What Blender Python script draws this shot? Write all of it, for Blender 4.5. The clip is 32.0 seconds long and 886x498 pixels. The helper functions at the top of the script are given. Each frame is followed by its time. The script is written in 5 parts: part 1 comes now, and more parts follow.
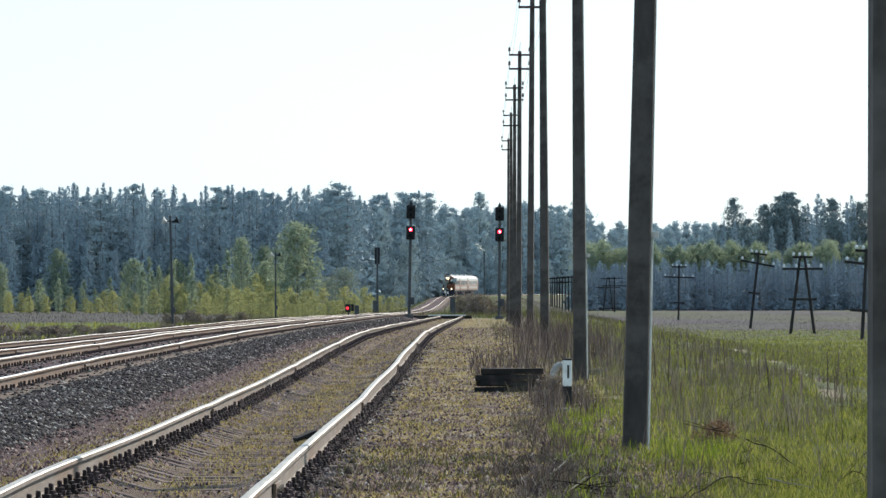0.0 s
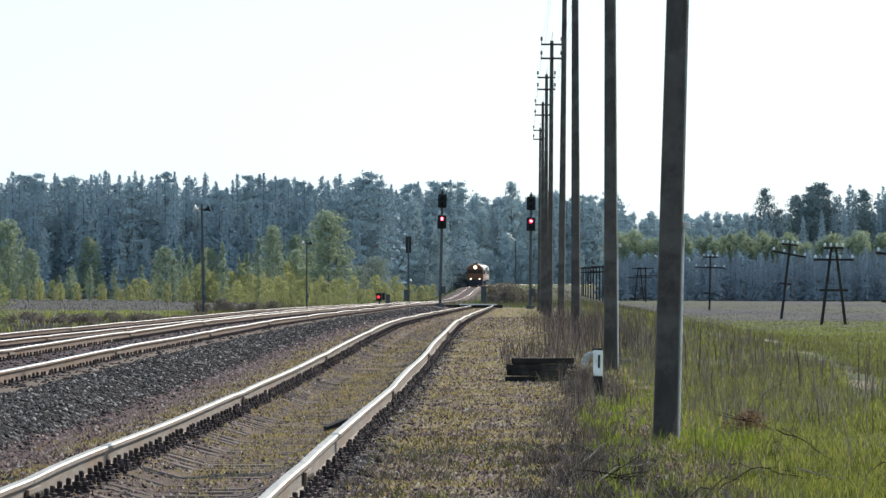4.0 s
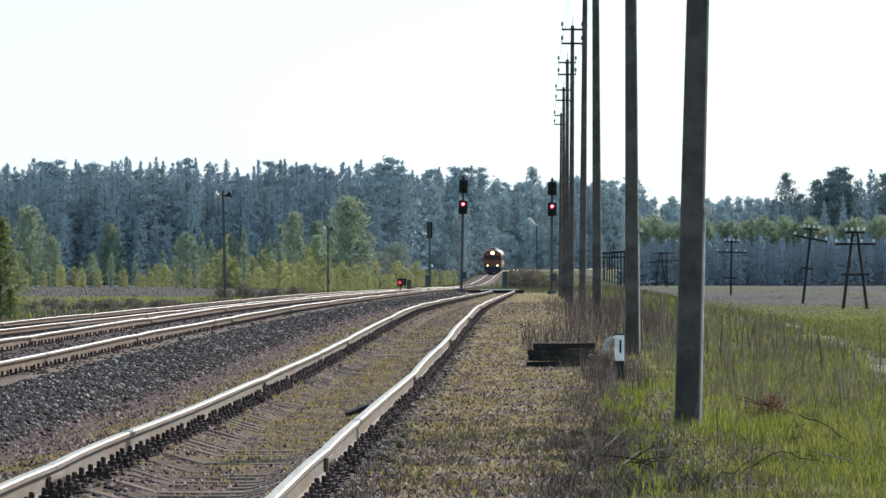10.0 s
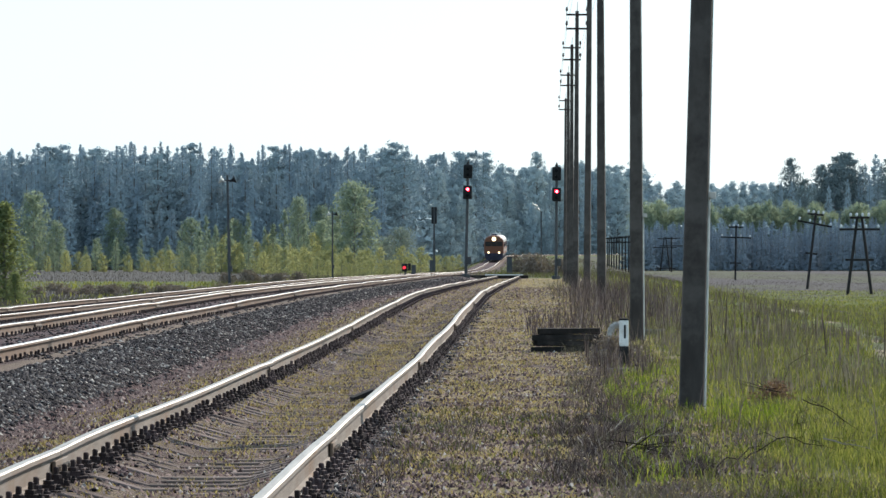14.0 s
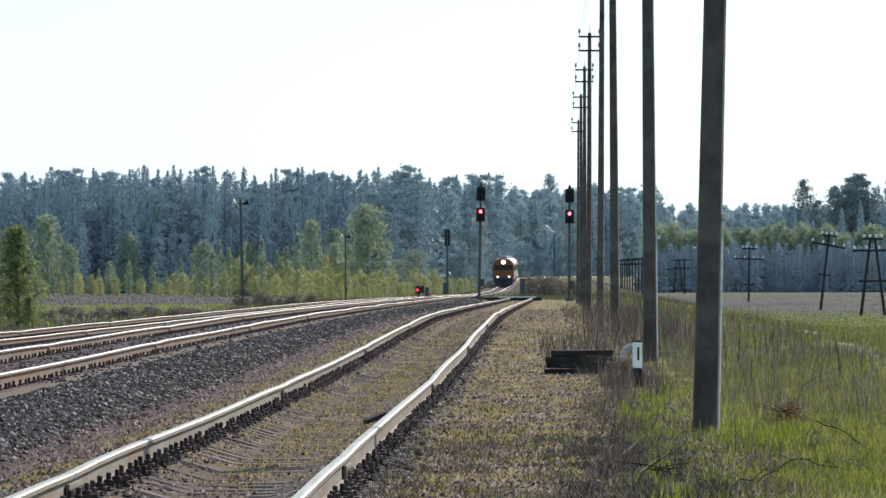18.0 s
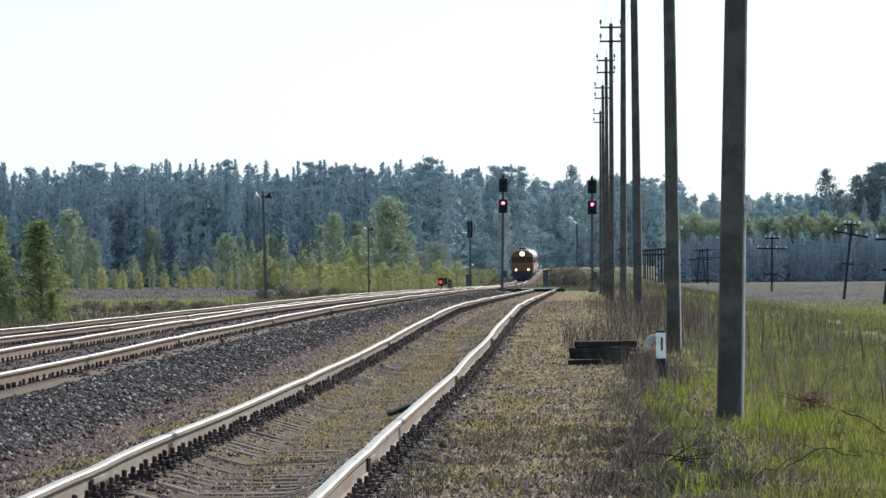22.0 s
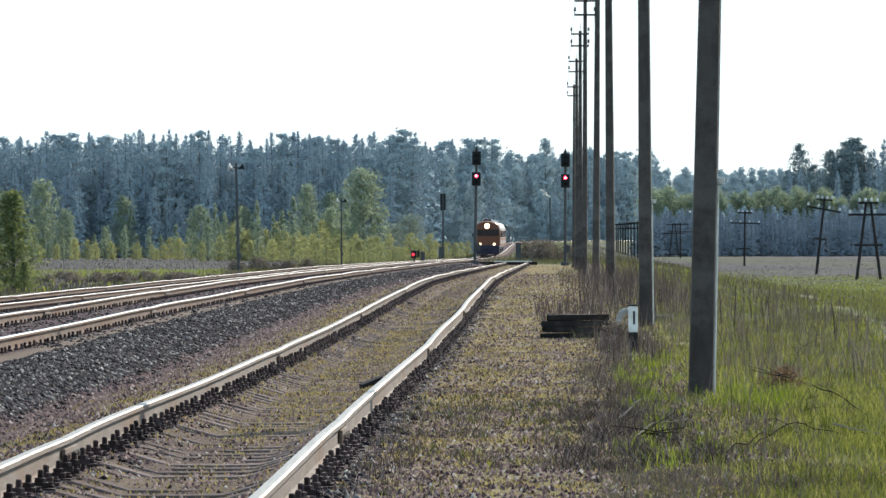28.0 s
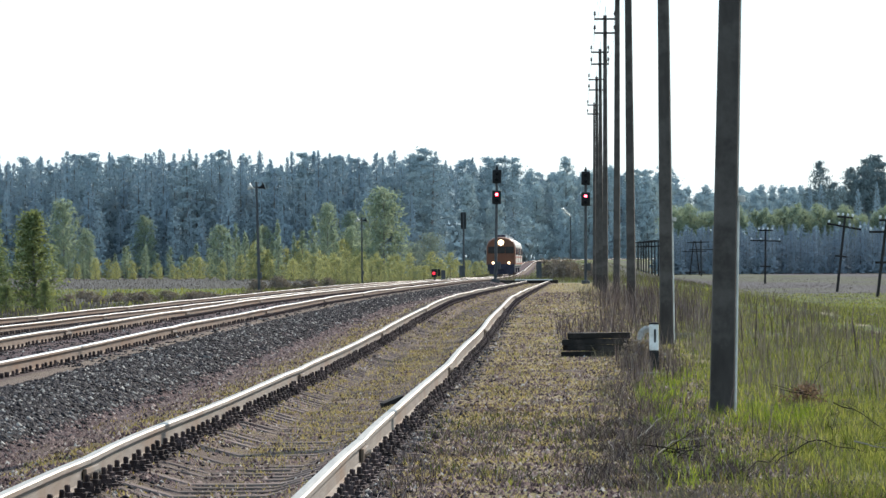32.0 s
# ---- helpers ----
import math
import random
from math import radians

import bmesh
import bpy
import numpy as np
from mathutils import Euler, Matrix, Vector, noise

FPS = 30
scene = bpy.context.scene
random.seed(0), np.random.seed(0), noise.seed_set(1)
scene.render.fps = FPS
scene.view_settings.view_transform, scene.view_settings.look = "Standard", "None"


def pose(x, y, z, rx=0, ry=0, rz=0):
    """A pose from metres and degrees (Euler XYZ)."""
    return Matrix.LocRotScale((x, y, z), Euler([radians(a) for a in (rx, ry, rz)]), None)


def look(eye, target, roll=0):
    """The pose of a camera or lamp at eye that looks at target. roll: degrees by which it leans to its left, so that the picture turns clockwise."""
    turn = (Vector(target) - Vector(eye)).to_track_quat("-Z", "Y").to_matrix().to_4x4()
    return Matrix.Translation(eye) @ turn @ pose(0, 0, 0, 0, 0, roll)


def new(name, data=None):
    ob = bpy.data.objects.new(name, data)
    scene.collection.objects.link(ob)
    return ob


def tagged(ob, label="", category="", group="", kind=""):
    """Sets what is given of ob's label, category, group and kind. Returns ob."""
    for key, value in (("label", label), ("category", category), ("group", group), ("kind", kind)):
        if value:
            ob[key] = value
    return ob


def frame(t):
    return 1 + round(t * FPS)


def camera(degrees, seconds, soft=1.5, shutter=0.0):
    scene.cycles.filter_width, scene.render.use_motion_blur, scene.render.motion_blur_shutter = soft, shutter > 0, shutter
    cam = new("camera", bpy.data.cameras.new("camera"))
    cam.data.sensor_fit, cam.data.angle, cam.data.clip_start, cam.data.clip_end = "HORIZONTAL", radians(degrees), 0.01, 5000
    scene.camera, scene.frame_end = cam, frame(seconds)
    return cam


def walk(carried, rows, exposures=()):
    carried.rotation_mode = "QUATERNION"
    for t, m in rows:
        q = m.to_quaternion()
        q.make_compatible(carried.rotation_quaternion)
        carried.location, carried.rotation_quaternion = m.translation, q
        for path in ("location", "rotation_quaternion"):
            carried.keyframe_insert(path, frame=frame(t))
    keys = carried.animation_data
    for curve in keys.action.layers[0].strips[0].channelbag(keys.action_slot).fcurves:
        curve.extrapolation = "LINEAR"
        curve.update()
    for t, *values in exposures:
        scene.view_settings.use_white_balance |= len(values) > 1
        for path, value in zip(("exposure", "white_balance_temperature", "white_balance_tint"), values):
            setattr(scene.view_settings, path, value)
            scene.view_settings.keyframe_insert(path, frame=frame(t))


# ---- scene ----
# The camera stands beside a siding, hand-held with a long lens: it turns but does not travel.
cam = camera(10.0, 32.0, soft=1.5)
EYE = (0.0, 0.0, 1.22)
TURNS = [  # seconds, yaw, pitch, roll
    (0, -0.630, 0.547, 0.114),
    (0.5, -0.511, 0.621, -0.109),
    (1, -0.425, 0.555, -0.227),
    (1.5, -0.462, 0.480, -0.294),
    (2, -0.366, 0.422, -0.290),
    (2.5, -0.336, 0.522, -0.212),
    (4.5, -0.207, 0.291, -0.070),
    (5, -0.082, 0.131, 0.064),
    (5.5, -0.099, 0.181, 0.156),
    (6, -0.036, 0.349, 0.053),
    (6.5, -0.058, 0.371, -0.182),
    (7, -0.057, 0.257, -0.163),
    (7.5, -0.148, 0.018, -0.110),
    (8, -0.129, 0.059, 0.077),
    (8.5, -0.120, 0.207, 0.087),
    (9, 0.000, 0.217, 0.000),
    (9.5, -0.002, 0.243, 0.053),
    (10, -0.038, 0.259, 0.005),
    (10.5, -0.007, 0.228, 0.075),
    (11, 0.005, 0.257, 0.049),
    (11.5, 0.039, 0.261, 0.058),
    (12, 0.047, 0.310, -0.084),
    (12.5, 0.118, 0.382, 0.107),
    (13, 0.078, 0.418, 0.181),
    (13.5, 0.036, 0.269, 0.016),
    (14, 0.013, 0.091, -0.014),
    (14.5, 0.038, 0.029, -0.089),
    (16.5, 0.011, 0.014, 0.069),
    (17, 0.012, 0.133, 0.209),
    (17.5, 0.074, 0.308, 0.171),
    (18, 0.162, 0.344, 0.143),
    (18.5, 0.174, 0.258, 0.011),
    (19, 0.183, 0.120, 0.154),
    (19.5, 0.169, 0.025, 0.117),
    (20, 0.064, -0.018, 0.189),
    (20.5, 0.029, 0.286, 0.439),
    (21, -0.051, 0.836, 0.409),
    (21.5, 0.197, 0.484, 0.383),
    (22, 0.422, 0.253, 0.539),
    (22.5, 0.355, 0.027, 0.850),
    (23, 0.733, -0.127, 0.632),
    (23.5, 0.307, 0.346, 0.441),
    (24, 0.068, 0.507, 0.760),
    (24.5, 0.514, 0.469, 0.631),
    (25, 0.495, 0.365, 0.453),
    (25.5, 0.375, 0.230, 0.389),
    (26, 0.120, 0.192, 0.298),
    (26.5, 0.092, 0.179, 0.389),
    (28.5, 0.118, -0.096, 0.145),
    (29, 0.146, 0.103, 0.383),
    (29.5, 0.229, 0.195, 0.142),
    (30, 0.222, 0.207, 0.285),
    (30.5, 0.272, 0.157, 0.268),
    (31, 0.379, 0.135, 0.197),
    (31.5, 0.445, 0.113, 0.291),
    (32, 0.347, 0.153, 0.368),
]
# the camera's own exposure: a little brighter towards the end
walk(cam, [(t, pose(*EYE, 90 + p, r, y)) for t, y, p, r in TURNS], exposures=[(0, 0.32), (14, 0.34), (26, 0.36), (28.5, 0.48), (32, 0.50)])

# ---- world and sun ----
SUN_AZ, SUN_EL = 32.0, 33.0          # degrees to the right of the view, and above the horizon
world = bpy.data.worlds.new("sky")
scene.world = world
world.use_nodes = True
wn = world.node_tree
sky = wn.nodes.new("ShaderNodeTexSky")
sky.sky_type = "NISHITA"
sky.sun_disc = False
sky.sun_elevation, sky.sun_rotation = radians(SUN_EL), radians(SUN_AZ)
sky.air_density, sky.dust_density, sky.ozone_density = 1.0, 1.0, 2.0
wn.nodes["Background"].inputs["Strength"].default_value = 0.093
haze = wn.nodes.new("ShaderNodeMix")  # a bright, thinly veiled spring sky
haze.data_type = "RGBA"
haze.inputs[0].default_value = 0.56
haze.inputs[7].default_value = (7.7, 11.0, 13.6, 1)
wn.links.new(sky.outputs["Color"], haze.inputs[6])
wn.links.new(haze.outputs[2], wn.nodes["Background"].inputs["Color"])
lamp = bpy.data.lights.new("sun", "SUN")
lamp.energy, lamp.angle, lamp.color = 5.4, radians(0.6), (1.0, 0.905, 0.80)
sun = new("sun", lamp)
_az, _el = radians(SUN_AZ), radians(SUN_EL)
sun.matrix_world = look((0, 0, 0), (-math.sin(_az) * math.cos(_el), -math.cos(_az) * math.cos(_el), -math.sin(_el)))

# ---- plan: distances in metres along y from the camera ----
SLOPE = 0.0187                        # the tracks run straight, a little to the right of the view
CURVE_Y, CURVE_R = 985.0, 1000.0      # beyond this the line bends to the right
U1, U2, U3 = -2.22, -7.10, -12.10     # centre lines of the siding, the main line and the loop
GAUGE = 1.52
P1Y, P1Z = [-200, 27, 33, 43, 56, 76, 100, 126, 165, 210, 368, 534, 623, 726, 800, 874, 934, 1008, 1100, 1300, 2000, 5000], \
           [0.0, 0.0, 0.04, 0.04, 0.05, 0.12, 0.27, 0.375, 0.32, 0.22, -0.135, -0.28, -0.27, 0.07, 0.51, 0.97, 1.22, 1.47, 1.7, 2.0, 2.2, 2.2]
P2Y, P2Z = [-200, 30, 60, 80, 105, 130, 160, 190, 225, 312, 368, 534, 623, 726, 800, 874, 934, 1008, 1100, 1300, 2000, 5000], \
           [0.05, 0.08, 0.16, 0.24, 0.29, 0.335, 0.325, 0.30, 0.25, 0.14, 0.0, -0.28, -0.27, 0.07, 0.51, 0.97, 1.22, 1.47, 1.7, 2.0, 2.2, 2.2]
P3Y, P3Z = [-200, 100, 310, 400, 534, 5000], [0.0, 0.01, 0.01, 0.0, -0.28, -0.28]


def smooth(ys, zs):
    """A table of heights every metre, with its corners rounded."""
    y = np.arange(-200.0, 5000.0, 1.0)
    z = np.interp(y, ys, zs)
    k = np.hanning(17)
    return np.convolve(np.pad(z, 8, mode="edge"), k / k.sum(), mode="valid")


RAIL_Z = {1: smooth(P1Y, P1Z), 2: smooth(P2Y, P2Z), 3: smooth(P3Y, P3Z)}
YS = np.arange(-200.0, 5000.0, 1.0)


def rail_z(k, y):
    return np.interp(y, YS, RAIL_Z[k])


def line_x(y):
    """x of the line u = 0 at y."""
    y = np.asarray(y, dtype=float)
    c = np.clip(y - CURVE_Y, 0, 600)
    return SLOPE * y + c * c / (2 * CURVE_R) + np.clip(y - CURVE_Y - 600, 0, None) * 0.6


def centre_u(k, y):
    y = np.asarray(y, dtype=float)
    if k == 1:
        return np.full_like(y, U1)
    if k == 2:
        return np.full_like(y, U2)
    s = np.clip((y - 250) / 190, 0, 1)
    return U3 + (U2 - U3) * s * s * (3 - 2 * s)


def step(a, b, x):
    s = np.clip((x - a) / (b - a), 0, 1)
    return s * s * (3 - 2 * s)


def waves(x, y, size, seed):
    """A cheap smooth noise of about -1 to 1, for many points at once."""
    r = np.random.RandomState(seed)
    out = np.zeros(np.broadcast(x, y).shape)
    for i in range(7):
        a, ph, f = r.uniform(0, 6.283), r.uniform(0, 6.283), r.uniform(0.6, 1.9) / size * 6.283
        out = out + np.sin(f * (x * math.cos(a) + y * math.sin(a)) + ph)
    return out / 3.0


def ground_z(u, y):
    """Height of the ground at u metres right of the line, y metres ahead."""
    u, y = np.asarray(u, dtype=float), np.asarray(y, dtype=float)
    z1, z2, z3 = rail_z(1, y) - 0.199, rail_z(2, y) - 0.165, rail_z(3, y) - 0.18
    wide = step(330, 420, y)                           # beyond the crossing there is one track only
    u3 = centre_u(3, y)
    bed = z1 + (z2 - z1) * step(-4.15, -5.35, u)
    bed = bed - 0.30 * np.exp(-((u + 4.1) / 0.5) ** 2) * 0.25
    left = z2 + (z3 - z2) * step(-9.0, -10.4, u) * (1 - wide)
    z = np.where(u < -7.1, left, bed)
    # the fall to the right-hand meadow and to the left-hand marsh
    field_r = np.interp(y, [-200, 20, 60, 120, 330, 900, 1400, 5000], [-0.2, -0.2, -0.22, -0.42, -1.65, -1.7, -0.6, 1.0])
    field_l = np.interp(y, [-200, 60, 200, 400, 900, 1400, 5000], [-0.4, -0.5, -0.75, -1.0, -1.1, -0.6, 1.0])
    edge_r = 2.0 + 0.02 * np.clip(y, 0, 400)
    z = z + (np.minimum(field_r, z) - z) * step(edge_r * 0.5, edge_r * 1.6 + 3, u)
    edge_l = u3 - 2.0
    z = z + (np.minimum(field_l, z) - z) * step(edge_l, edge_l - 4.0, u)
    rough = 0.012 * waves(u, y, 0.9, 3) + 0.05 * waves(u, y, 9.0, 4) * step(1.5, 5, np.abs(u + 5.5) - 5.0)
    clear = np.minimum.reduce([np.abs(u - U1), np.abs(u - U2), np.abs(u - u3)]) < 1.0
    # the siding's ballast lies a little below its sleepers, here and there level with them
    inner = (0.010 - 0.026 * step(0.05, 0.8, waves(u, y * 0.5, 1.3, 71))) * step(1.42, 1.2, np.abs(u - U1)) * step(140, 80, y)
    # and follows them down between the rails
    inner = inner + 0.086 * step(0.62, 0.28, np.abs(u - U1)) * step(300, 200, y)
    return z - inner + np.where(clear, 0.25, 1.0) * rough


# ---- materials ----
MATS = {}


def nodes_of(name):
    m = bpy.data.materials.new(name)
    m.use_nodes = True
    MATS[name] = m
    return m, m.node_tree, m.node_tree.nodes["Principled BSDF"]


def ramp(nt, fac, stops):
    n = nt.nodes.new("ShaderNodeValToRGB")
    e = n.color_ramp.elements
    while len(e) < len(stops):
        e.new(0.5)
    for el, (p, c) in zip(e, stops):
        el.position, el.color = p, (*c, 1)
    nt.links.new(fac, n.inputs["Fac"])
    return n.outputs["Color"]


def texture(nt, scale, detail=4.0, rough=0.6, stretch=(1, 1, 1)):
    co = nt.nodes.new("ShaderNodeTexCoord")
    mp = nt.nodes.new("ShaderNodeMapping")
    mp.inputs["Scale"].default_value = stretch
    tx = nt.nodes.new("ShaderNodeTexNoise")
    tx.inputs["Scale"].default_value, tx.inputs["Detail"].default_value, tx.inputs["Roughness"].default_value = scale, detail, rough
    nt.links.new(co.outputs["Object"], mp.inputs["Vector"])
    nt.links.new(mp.outputs["Vector"], tx.inputs["Vector"])
    return tx.outputs["Fac"]


def mixed(nt, a, b, fac, how="MIX"):
    n = nt.nodes.new("ShaderNodeMix")
    n.data_type, n.blend_type = "RGBA", how
    for slot, v in ((n.inputs[0], fac), (n.inputs[6], a), (n.inputs[7], b)):
        if isinstance(v, bpy.types.NodeSocket):
            nt.links.new(v, slot)
        else:
            slot.default_value = v if isinstance(v, float) else (*v, 1)
    return n.outputs[2]


def surface(name, dark, light, scale=8.0, roughness=0.8, metal=0.0, bump=0.3, stain=None, stain_scale=0.7, stretch=(1, 1, 1), vary=0.0, specular=0.2):
    """A two-scale surface: grain between two colours, and larger stains."""
    m, nt, b = nodes_of(name)
    g = texture(nt, scale, stretch=stretch)
    col = ramp(nt, g, [(0.3, dark), (0.7, light)])
    if stain:
        s = texture(nt, stain_scale, 5.0, 0.65)
        f = ramp(nt, s, [(0.48, (0, 0, 0)), (0.66, (1, 1, 1))])
        col = mixed(nt, col, stain, f)
    if vary:
        o = nt.nodes.new("ShaderNodeObjectInfo")
        v = ramp(nt, o.outputs["Random"], [(0, (1 - vary,) * 3), (1, (1 + vary,) * 3)])
        col = mixed(nt, col, v, 1.0, "MULTIPLY")
    nt.links.new(col, b.inputs["Base Color"])
    b.inputs["Roughness"].default_value, b.inputs["Metallic"].default_value = roughness, metal
    b.inputs["Specular IOR Level"].default_value = specular
    if bump:
        n = nt.nodes.new("ShaderNodeBump")
        n.inputs["Strength"].default_value, n.inputs["Distance"].default_value = bump, 0.01
        nt.links.new(texture(nt, scale * 3, stretch=stretch), n.inputs["Height"])
        nt.links.new(n.outputs["Normal"], b.inputs["Normal"])
    return m


def leafy(name, stops, translucent=0.35, roughness=0.6, glow=(1.0, 1.0, 0.55)):
    """Leaves or blades: a colour for each island, thin enough for the sun to shine through."""
    m, nt, b = nodes_of(name)
    g = nt.nodes.new("ShaderNodeNewGeometry")
    o = nt.nodes.new("ShaderNodeObjectInfo")
    col = ramp(nt, g.outputs["Random Per Island"], stops)
    v = ramp(nt, o.outputs["Random"], [(0, (0.86, 0.88, 0.9)), (1, (1.13, 1.1, 1.06))])
    col = mixed(nt, col, v, 1.0, "MULTIPLY")
    nt.links.new(col, b.inputs["Base Color"])
    b.inputs["Roughness"].default_value = roughness
    b.inputs["Specular IOR Level"].default_value = 0.03
    t = nt.nodes.new("ShaderNodeBsdfTranslucent")
    nt.links.new(mixed(nt, col, glow, 1.0, "MULTIPLY"), t.inputs["Color"])
    mx = nt.nodes.new("ShaderNodeMixShader")
    mx.inputs[0].default_value = translucent
    out = nt.nodes["Material Output"]
    nt.links.new(b.outputs[0], mx.inputs[1])
    nt.links.new(t.outputs[0], mx.inputs[2])
    nt.links.new(mx.outputs[0], out.inputs["Surface"])
    return m


def glowing(name, colour, strength):
    m, nt, b = nodes_of(name)
    b.inputs["Base Color"].default_value = (*colour, 1)
    b.inputs["Emission Color"].default_value = (*colour, 1)
    b.inputs["Emission Strength"].default_value = strength
    return m


def ground_material():
    """Gravel on the railway, weeds on its edges, meadow and marsh beside it, by the masks of the sheet."""
    m, nt, b = nodes_of("ground_soil")
    a = nt.nodes.new("ShaderNodeAttribute")
    a.attribute_name = "cover"
    sp = nt.nodes.new("ShaderNodeSeparateColor")
    nt.links.new(a.outputs["Color"], sp.inputs[0])
    gravel = ramp(nt, texture(nt, 14.0, 6.0, 0.7), [(0.3, (0.029, 0.0195, 0.0235)), (0.5, (0.065, 0.0455, 0.050)), (0.72, (0.117, 0.083, 0.084))])
    gravel = mixed(nt, gravel, (0.065, 0.040, 0.032), ramp(nt, texture(nt, 0.33, 4.0, 0.6), [(0.50, (0, 0, 0)), (0.68, (0.6, 0.6, 0.6))]))
    moss = ramp(nt, texture(nt, 1.1, 6.0, 0.75, (1, 0.45, 1)), [(0.33, (0, 0, 0)), (0.55, (0.95, 0.95, 0.95))])
    moss = mixed(nt, (0, 0, 0), moss, a.outputs["Alpha"])
    gravel = mixed(nt, gravel, ramp(nt, texture(nt, 5.0), [(0.3, (0.145, 0.112, 0.064)), (0.7, (0.29, 0.228, 0.125))]), moss)
    meadow = ramp(nt, texture(nt, 2.2, 6.0, 0.7), [(0.3, (0.036, 0.046, 0.012)), (0.55, (0.085, 0.11, 0.024)), (0.75, (0.14, 0.13, 0.052))])
    dry = ramp(nt, texture(nt, 0.5, 6.0, 0.75), [(0.3, (0.050, 0.046, 0.052)), (0.7, (0.078, 0.072, 0.076))])
    meadow = mixed(nt, meadow, dry, ramp(nt, texture(nt, 0.035, 5.0, 0.65), [(0.46, (0, 0, 0)), (0.6, (0.8, 0.8, 0.8))]))
    col = mixed(nt, gravel, meadow, sp.outputs[0])
    col = mixed(nt, col, dry, sp.outputs[1])
    col = mixed(nt, col, (0.25, 0.20, 0.145), sp.outputs[2])
    nt.links.new(col, b.inputs["Base Color"])
    b.inputs["Roughness"].default_value = 0.95
    b.inputs["Specular IOR Level"].default_value = 0.08
    n = nt.nodes.new("ShaderNodeBump")
    n.inputs["Strength"].default_value, n.inputs["Distance"].default_value = 0.8, 0.03
    nt.links.new(texture(nt, 20.0, 6.0, 0.75), n.inputs["Height"])
    nt.links.new(n.outputs["Normal"], b.inputs["Normal"])
    return m


GROUND = ground_material()
RAIL_STEEL = surface("polished_rail_steel", (0.245, 0.226, 0.200), (0.36, 0.333, 0.295), 30, 0.52, 0.8, 0.05, stretch=(1, 0.05, 1))
RAIL_BRIGHT = surface("wheel_polished_rail_steel", (0.42, 0.40, 0.37), (0.55, 0.53, 0.49), 30, 0.36, 0.9, 0.03, stretch=(1, 0.05, 1))
RAIL_SIDE = surface("dusty_rail_side", (0.145, 0.124, 0.106), (0.215, 0.188, 0.162), 9, 0.8, 0.0, 0.2, (0.16, 0.112, 0.08), 0.5, (1, 0.2, 3))
IRON = surface("dark_rusted_iron", (0.028, 0.020, 0.021), (0.080, 0.056, 0.055), 25, 0.8, 0.2, 0.3, vary=0.5)
SLEEPER = surface("weathered_concrete_sleeper", (0.088, 0.066, 0.063), (0.180, 0.140, 0.128), 12, 0.9, 0, 0.4, (0.0845, 0.0683, 0.052), 2.0, vary=0.25, specular=0.04)
CONCRETE = surface("dark_stained_pole_concrete", (0.040, 0.034, 0.031), (0.080, 0.069, 0.062), 6, 0.75, 0, 0.3, (0.110, 0.097, 0.088), 1.6, (1, 1, 0.25), 0.12, 0.1)
PALE_CONCRETE = surface("pale_concrete", (0.10, 0.095, 0.088), (0.19, 0.18, 0.165), 6, 0.9, 0, 0.5)
OLD_WOOD = surface("greyed_telegraph_wood", (0.016, 0.014, 0.014), (0.04, 0.035, 0.033), 8, 0.9, 0, 0.5, stretch=(1, 1, 0.1), vary=0.2)
TAR_WOOD = surface("tarred_timber", (0.008, 0.007, 0.0065), (0.026, 0.021, 0.019), 6, 0.85, 0, 0.6, (0.05, 0.042, 0.036), 3.0, (0.15, 1, 1), 0.25)
MAST = surface("galvanised_mast_paint", (0.042, 0.045, 0.048), (0.080, 0.083, 0.088), 5, 0.6, 0.1, 0.2, (0.09, 0.085, 0.08), 1.2, (1, 1, 0.3))
BLACK = surface("black_signal_paint", (0.010, 0.010, 0.011), (0.022, 0.022, 0.024), 12, 0.65, 0, 0.1)
PIPE_PAINT = surface("weathered_pipe_paint", (0.26, 0.255, 0.24), (0.40, 0.39, 0.37), 9, 0.8, 0, 0.3, (0.16, 0.13, 0.11), 4.0)
WHITE = surface("chalky_white_paint", (0.62, 0.62, 0.60), (0.80, 0.80, 0.78), 7, 0.8, 0, 0.3, (0.45, 0.43, 0.38), 3.0)
GLASS_DARK = surface("dark_lens_glass", (0.008, 0.008, 0.010), (0.014, 0.014, 0.018), 4, 0.08, 0, 0)
PALE_METAL = surface("pale_weathered_metal", (0.58, 0.56, 0.52), (0.72, 0.70, 0.65), 9, 0.5, 0.1, 0.1, (0.3, 0.28, 0.25), 2.0)
PORCELAIN = surface("white_porcelain", (0.50, 0.52, 0.54), (0.64, 0.65, 0.66), 5, 0.3, 0, 0)
RED_GLOW = glowing("lit_red_lens", (1.0, 0.02, 0.05), 9.0)
DWARF_GLOW = glowing("lit_dwarf_lens", (0.9, 0.03, 0.05), 1.3)
PINK_GLOW = glowing("lit_red_lens_core", (1.0, 0.45, 0.50), 9.0)
LAMP_GLOW = glowing("lit_headlight", (1.0, 0.78, 0.46), 3.2)
# bark lightened and greyed: haze put into the trunks' colour
BARK = surface("grey_brown_bark", (0.11, 0.105, 0.10), (0.19, 0.18, 0.17), 6, 0.9, 0, 0.6, stretch=(1, 1, 0.2))
PINE_BARK = surface("grey_pine_bark", (0.13, 0.13, 0.135), (0.22, 0.21, 0.21), 5, 0.9, 0, 0.6, stretch=(1, 1, 0.2))
# no haze in the air: conifer needles are painted its pale blue-grey
HAZED_SPRUCE_LEAF = leafy("spruce_needles", [(0.0, (0.275, 0.345, 0.40)), (1.0, (0.31, 0.385, 0.42))], 0.03, glow=(0.9, 1.0, 1.0))
